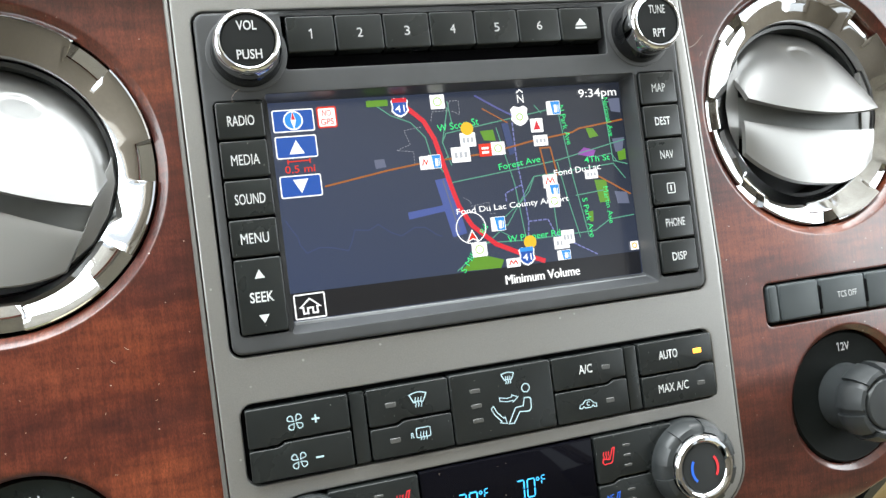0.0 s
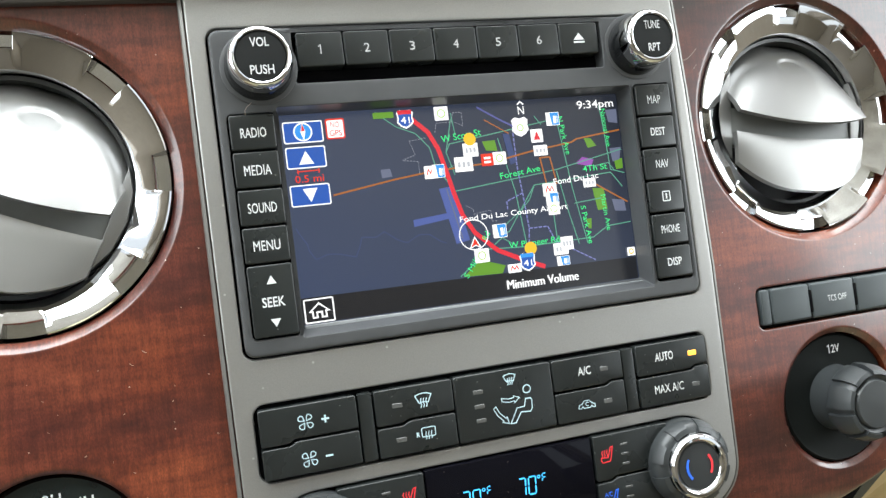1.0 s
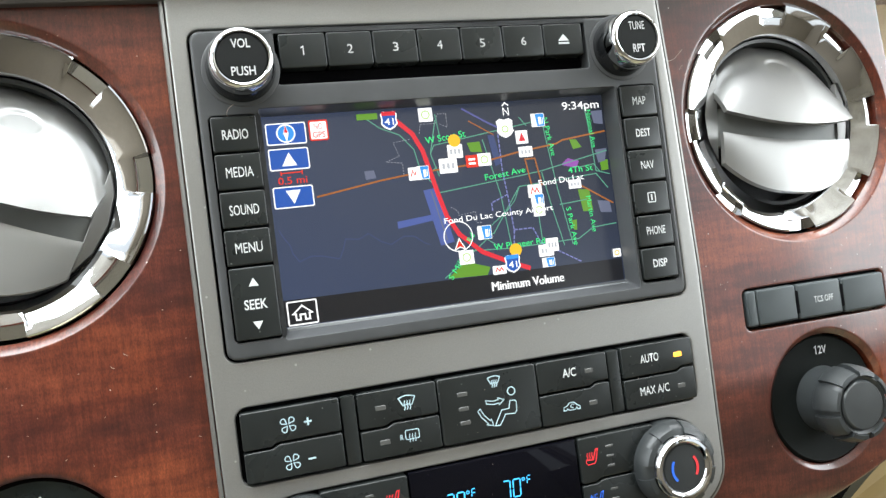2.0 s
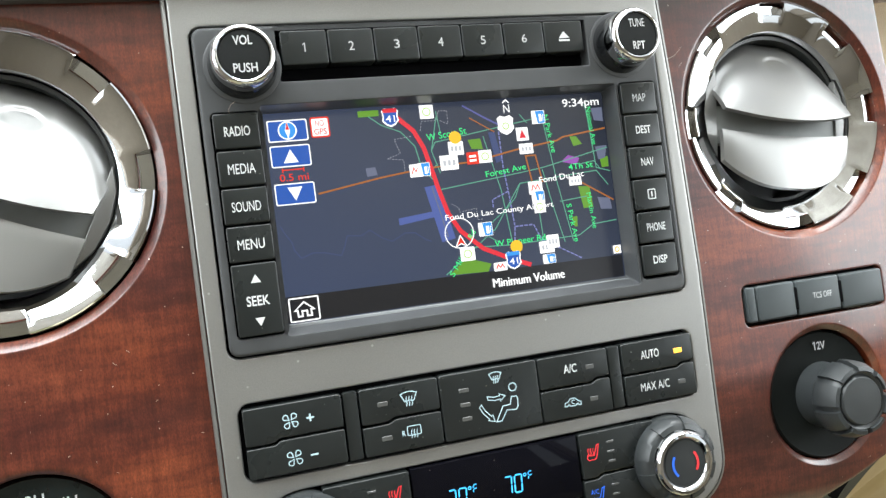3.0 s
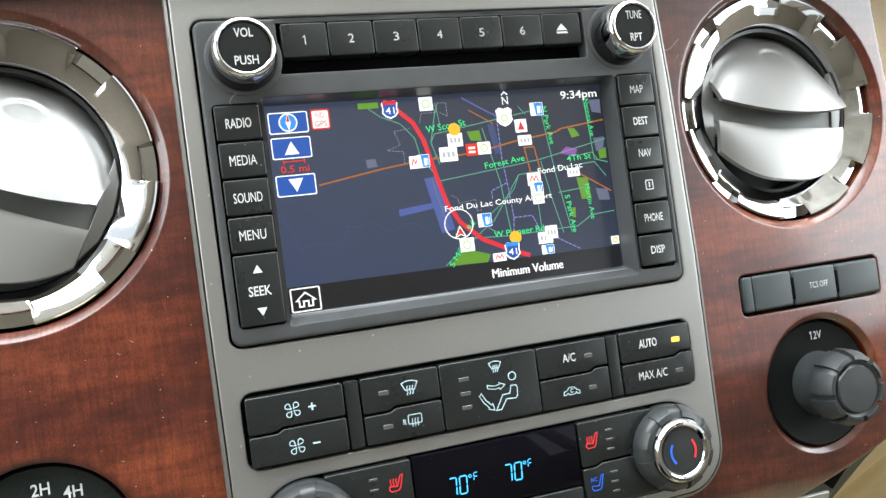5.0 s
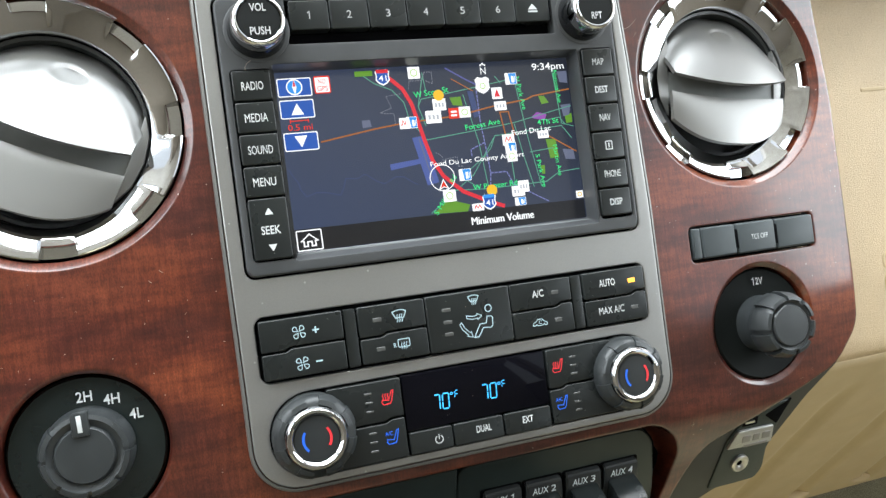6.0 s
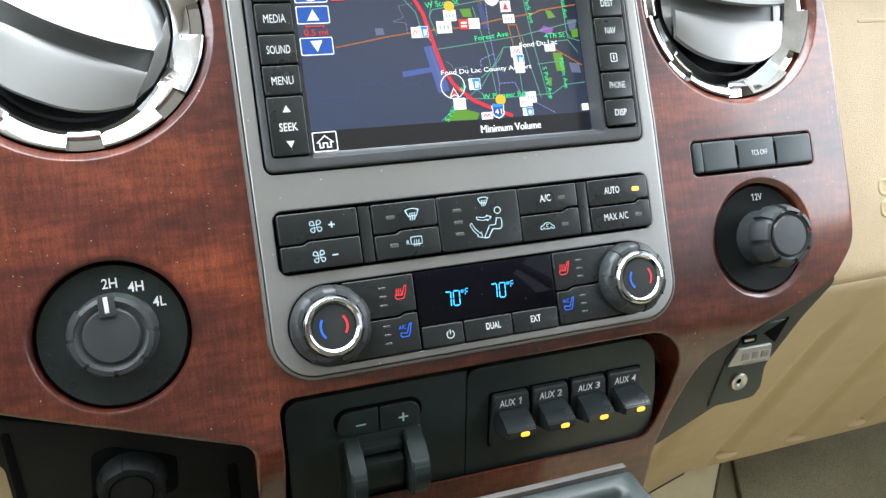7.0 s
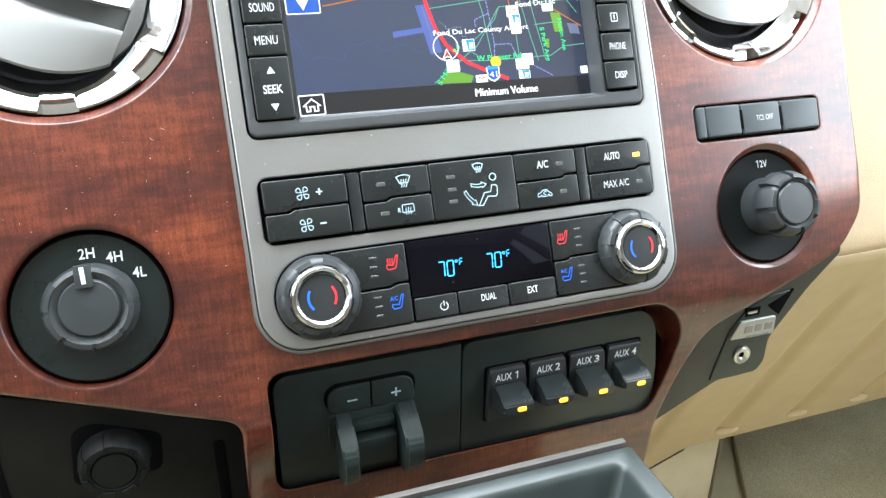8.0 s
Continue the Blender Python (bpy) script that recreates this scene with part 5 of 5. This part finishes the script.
# ---- 12 V socket ----
y0 = wood_depth(*SOCKET)
socket = thing("power_socket", on_panel(SOCKET[0], y0 + 3.4, SOCKET[1]), "12 volt socket with a ridged dark grey cap", "power socket")
part("housing", lathe([(35, 5.8), (35, 7.5), (0.001, 8)], 48), DEEP, socket)
part("plate", lathe([(31.9, 6), (31.6, 1.2), (30.6, 0.0), (29.6, 0.3), (0.001, 0.6)], 72), SOCKET_BLACK, socket, "black round plate")
cap = part("cap", lathe([(16.2, 0.2), (15.6, -4), (15.4, -10), (16.2, -13), (16.4, -18), (15.2, -22.5), (13.4, -24.2), (12.2, -23.4), (11.8, -23.2), (11.4, -24.4), (10.8, -24.9), (0.001, -25.1)], 64), GREY_KNOB, socket, "dark grey screw cap", (0, 0, 0))
for i in range(8):
    part("grip", arc_block([(13.4, -23.0), (14.0, -25.4), (15.8, -25.0), (18.2, -19.5), (18.5, -13.5), (17.6, -12), (15.4, -11.5), (15.6, -18)], 45 * i + 12, 45 * i + 46, 4), GREY_KNOB, cap)
lettering("2V", 5.0, 4.0, PALE_GREY_PRINT, socket, (2.5, -0.4, 24.2))
sketch("lettering", stroke([(-2.4, 25.4), (-1.3, 26.1), (-1.3, 22.2)], 0.55), PALE_GREY_PRINT, socket, (0, -0.4, 0))

# ---- pocket under the stack: two upright panels ----
def upright(loop, y0, y1, bevel=0.6):
    return slab(loop, y0, y1, bevel, 3)


brake = thing("trailer_brake_control", level(0, -26, 0), "black trailer brake controller with plus and minus buttons", "brake controller")
part("panel", upright(rrect(-106.4, -194, -9.3, -113, (1, 0.5, 0.5, 8), 6), 0, 10), CHARCOAL, brake)
# no real recess: a near-black sheet draws its shade behind the buttons
part("recess_shade", upright(rrect(-82, -139, -34.5, -122.4, 7.5, 6), -0.35, 2), DEEP, brake)
for x0, x1, r, sign in ((-80.4, -58.6, (5, 0.8, 0.8, 7), "-"), (-57.8, -35.8, (0.8, 1.5, 7, 0.8), "+")):
    b = part("button", upright(rrect(x0, -139.5, x1, -124.6, r, 4), -1.6, 2), CHARCOAL, brake)
    cx, cz = (x0 + x1) / 2 + 1.5, -133.2
    s = stroke([(cx - 2.6, cz), (cx + 2.6, cz)], 1.0)
    if sign == "+":
        stroke([(cx, cz - 2.6), (cx, cz + 2.6)], 1.0, False, s, -0.01)
    sketch("plus_symbol" if sign == "+" else "minus_symbol", s, PALE_PRINT, b, (0, -1.75, 0))
part("slot", upright(rrect(-81, -186, -34.5, -141, 3, 4), -0.3, 2), CHARCOAL, brake)
part("slide_bar", box(-69, -9, -170, -47, 3, -154, 1.5), CHARCOAL, brake)
part("slide_bar", box(-69, -5, -151, -47, 3, -146, 1.0), CHARCOAL, brake)


def fin(x0, x1):
    """A side lever with a rounded outer edge."""
    side = [(3, -140), (-8, -145), (-16.5, -150.5), (-19.2, -152.8), (-20.4, -155.4), (-21.0, -160), (-20.2, -166), (-17.6, -171.5), (-12, -177), (3, -181)]
    bm = bmesh.new()
    rings(bm, [[(x0, y, z) for y, z in side], [(x1, y, z) for y, z in side]])
    bmesh.ops.bevel(bm, geom=bm.edges[:], offset=1.1, segments=3, affect="EDGES")
    return bm


for x0, x1 in ((-77.6, -69.2), (-45.4, -35.6)):
    part("lever", fin(x0, x1), CHARCOAL, brake)

aux = thing("switch_fascia", level(0, -26, 0), "black panel that carries four auxiliary switches", "switch fascia")
part("panel", upright(rounded([(-8.7, -194), (107, -194), (112.6, -176), (112.6, -152), (108.4, -122.5), (100, -113), (-8.7, -113)], 7), 0, 10), CHARCOAL, aux)

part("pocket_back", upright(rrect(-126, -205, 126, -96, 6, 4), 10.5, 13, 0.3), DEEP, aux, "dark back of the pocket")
part("seam", upright(rrect(-9.3, -188, -8.7, -99, 0.1, 1), 1.2, 6, 0.1), DEEP, aux, "dark seam beside the brake controller")


def aux_switch():
    sw = thing("auxiliary_switch", level(0, -26, -146), "charcoal auxiliary rocker switch with lit amber lamp", "switch", "auxiliary switches")
    base = bmesh.new()
    prof = [(-1.6, 15.0), (-3.4, 14.4), (-4.4, 12.6), (-4.8, 5), (-4.8, -8), (-4.4, -17.6), (2, -18.8), (2, 15.0)]
    rings(base, [[(sx * (10.4 if z > 12 else 11.0), y, z) for y, z in prof] for sx in (-1, 1)])
    bmesh.ops.bevel(base, geom=base.edges[:], offset=0.8, segments=3, affect="EDGES")
    part("base", base, GREY_KNOB, sw, "dark base plate")
    part("gap", slab(rrect(-11.9, -19.8, 11.9, 15.9, 1.6, 3), -0.4, 2, 0.1, 1), DEEP, sw, "dark gap round the switch")
    pad = bmesh.new()
    prof = [(-3.4, 6.8), (-12, 5.4), (-20.2, 2.8), (-20.4, -2.2), (-4, -9.5), (2, -9), (2, 6)]
    rings(pad, [[(sx * 8.3, y, z) for y, z in prof] for sx in (-1, 1)])
    bmesh.ops.bevel(pad, geom=pad.edges[:], offset=0.6, segments=2, affect="EDGES")
    part("paddle", pad, PADDLE, sw)
    part("lamp", slab(rrect(-2.6, -1.5, 2.6, 1.3, 1.2, 5), -20.9, -19, 0.5, 2), AMBER, sw, "lit amber lamp", (1.6, 0, 0.1))
    return sw


first = aux_switch()
AUX_X = (15.8, 39.8, 63.8, 87.4)
switches = [first] + [copy_thing(first, level(x, -26, -146)) for x in AUX_X[1:]]
first.matrix_basis = level(AUX_X[0], -26, -146)
for n, sw in enumerate(switches):
    lettering("AUX", 9.4, 4.5, COOL_PRINT, sw, (-2.6, -4.95, 10.6))
    if n:
        lettering(str(n + 1), 2.9, 4.5, COOL_PRINT, sw, (5.2, -4.95, 10.6))
    else:
        sketch("lettering", stroke([(4.0, 11.8), (5.3, 12.7), (5.3, 8.4)], 0.62), COOL_PRINT, sw, (0, -4.95, 0))
    sw["label"] = "charcoal auxiliary rocker switch marked AUX %d with lit amber lamp" % (n + 1)

# ---- lower left: dark storage panel with a second capped socket ----
storage = thing("lower_switch_panel", level(0, -28, 0), "black panel under the wood with a capped socket", "dash panel")
part("panel", upright(rounded([(-112, -215), (-112, -128), (-137, -124), (-222, -94), (-340, -58), (-340, -108), (-237, -112), (-230.5, -118), (-230.5, -215)], 5), 0, 10, 1.0), CAP_BLACK, storage)
part("knee_trim", upright(rrect(-345, -215, -222, -100, 4, 3), 10.5, 14, 0.6), TAN_SMOOTH, storage, "tan trim behind the panel")
# shaded slots, drawn as near-black sheets on the panel's face
part("slot_shade", upright(rrect(-228.4, -180, -224.8, -100, 1.6, 4), -0.5, 2, 0.2), DEEP, storage)
part("slot_shade", upright(rrect(-136.6, -205, -131.6, -140.5, 2.2, 4), -0.5, 2, 0.2), DEEP, storage, "near-black sheet that draws a shaded slot at the panel's edge")
# shadow of the hollow round the cap, laid on as a black sheet
part("hollow_shade", upright(rounded([(-199, -150), (-160, -150), (-158.5, -130), (-163, -127), (-186, -117), (-195, -119.5)], 6), -0.5, 2, 0.2), DEEP, storage, "near-black sheet that draws the shade of a hollow round the cap")
plug = part("cap", lathe([(15.8, 0), (15.4, -2), (15.0, -3), (14.7, -8.5), (13.4, -10.4), (10.3, -10.9), (9.6, -9.9), (9.1, -10.8), (0.001, -11.2)], 56), CAP_BLACK, storage, "round dark screw cap", (-179.5, 0, -137.5))
for i in range(8):
    part("grip", arc_block([(11.4, -10.2), (11.8, -11.8), (13.7, -11.4), (15.1, -8.6), (15.5, -3), (14.5, -3)], 45 * i + 9, 45 * i + 36, 6), CAP_BLACK, plug)

# ---- media plate under the wood on the passenger side ----
media = thing("media_port_plate", level(0, -11, 0), "charcoal plate with a metal badge, port and audio jack", "media port")
plate_loop = rounded([(118, -215), (130, -208.5), (173.6, -187), (203, -186.5), (208.6, -179), (208.4, -162), (231.5, -129.5), (252.3, -106.8), (246, -94), (150, -126), (128, -150), (110, -190)], 4)
part("plate", upright(plate_loop, 0, 9, 1.0), OLIVE_DARK, media, "dark olive-grey plate")
part("socket_rim", upright(rounded([(166, -186.2), (186, -186.2), (202.4, -185.6), (207.4, -178.6), (207, -161.6), (219, -128), (204, -129), (186, -136), (175, -150)], 3), -0.9, 3, 0.8), CHARCOAL, media, "charcoal socket housing")
part("badge", upright(rounded([(174.7, -156), (208.6, -157), (208.2, -144.1), (181, -143.6)], 1.6), -2.6, 1, 0.7), BADGE, media, "scratched metal badge")
for x0, x1, z0, z1 in ((185, 191, -152.6, -147.6), (193, 198, -152.6, -147.6), (200, 206, -152.6, -147.6), (187, 205, -156.4, -154.6)):
    part("badge_bar", upright(rrect(x0, z0, x1, z1, 0.5, 2), -2.9, -2, 0.2), BADGE_DARK, media)
part("port", upright(rrect(184.5, -141.5, 195.5, -135.5, 0.6, 2), -1.2, 1, 0.2), DEEP, media, "dark port")
part("port_tongue", box(186, -1.8, -139.4, 193, 0, -137.8, 0.3), STEEL, media)
part("finger_notch", upright(rounded([(211, -144.5), (219.5, -127), (200.5, -136)], 1.2), -1.2, 2, 0.2), DEEP, media, "dark notch")
jack = part("jack", lathe([(6.4, 1), (6.2, -1.4), (5.2, -2.0), (3.4, -1.8), (2.0, -0.6), (1.9, 2)], 36), STEEL, media, "steel audio jack ring", (187.5, -0.9, -169.5))
part("jack_hole", lathe([(1.95, -0.4), (0.001, -0.3)], 20), DEEP, jack)


# ---- lint and dust on the wood ----
rng = random.Random(7)
lint = bmesh.new()
for k in range(46):
    x, z = (rng.uniform(-235, -113), rng.uniform(-62, 8)) if k % 3 else (rng.uniform(113, 232), rng.uniform(-122, 14))
    if math.hypot(x - DIAL[0], z - DIAL[1]) < 36 or math.hypot(x - SOCKET[0], z - SOCKET[1]) < 36 or (x > 132 and -29 < z < -2):
        continue
    n = rng.choice((2, 2, 3, 6))
    a = rng.uniform(0, 360)
    pts = [(x, z)]
    for i in range(n):
        a += rng.uniform(-45, 45)
        pts.append((pts[-1][0] + 0.32 * math.cos(radians(a)), pts[-1][1] + 0.32 * math.sin(radians(a))))
    start = len(lint.verts)
    stroke(pts, rng.uniform(0.08, 0.2), False, lint)
    lint.verts.ensure_lookup_table()
    for v in lint.verts[start:]:
        v.co.y = wood_depth(v.co.x, v.co.z) - 0.12
for hair in ([(110.4, 107.0), (112.8, 106.4), (115.4, 107.3), (117.9, 109.4), (120.4, 111.7)], [(117.4, 102.0), (118.6, 103.4), (119.3, 104.1)], [(119.8, 99.1), (120.4, 100.3)]):
    start = len(lint.verts)
    stroke(hair, 0.16, False, lint)
    lint.verts.ensure_lookup_table()
    for v in lint.verts[start:]:
        v.co.y = wood_depth(v.co.x, v.co.z) - 0.12
stroke([(-88.3, 96.4), (-90.1, 95.2), (-91.2, 93.5), (-91.2, 91.7)], 0.14, False, lint, -1.25)
for k in range(22):
    x, z = (rng.uniform(-34, 33), rng.uniform(-80, -59)) if k < 12 else (rng.uniform(-76, 74), rng.uniform(-50, -25))
    a = rng.uniform(0, 180)
    d = rng.uniform(0.12, 0.4)
    stroke([(x, z), (x + d * math.cos(radians(a)), z + d * math.sin(radians(a)))], rng.uniform(0.12, 0.24), False, lint, 0.24 if k < 12 else -1.15)
solid("dust_lint", lint, LINT, on_panel(), "fine pale lint and dust scattered on the dashboard", "dust", "stuff", 0)
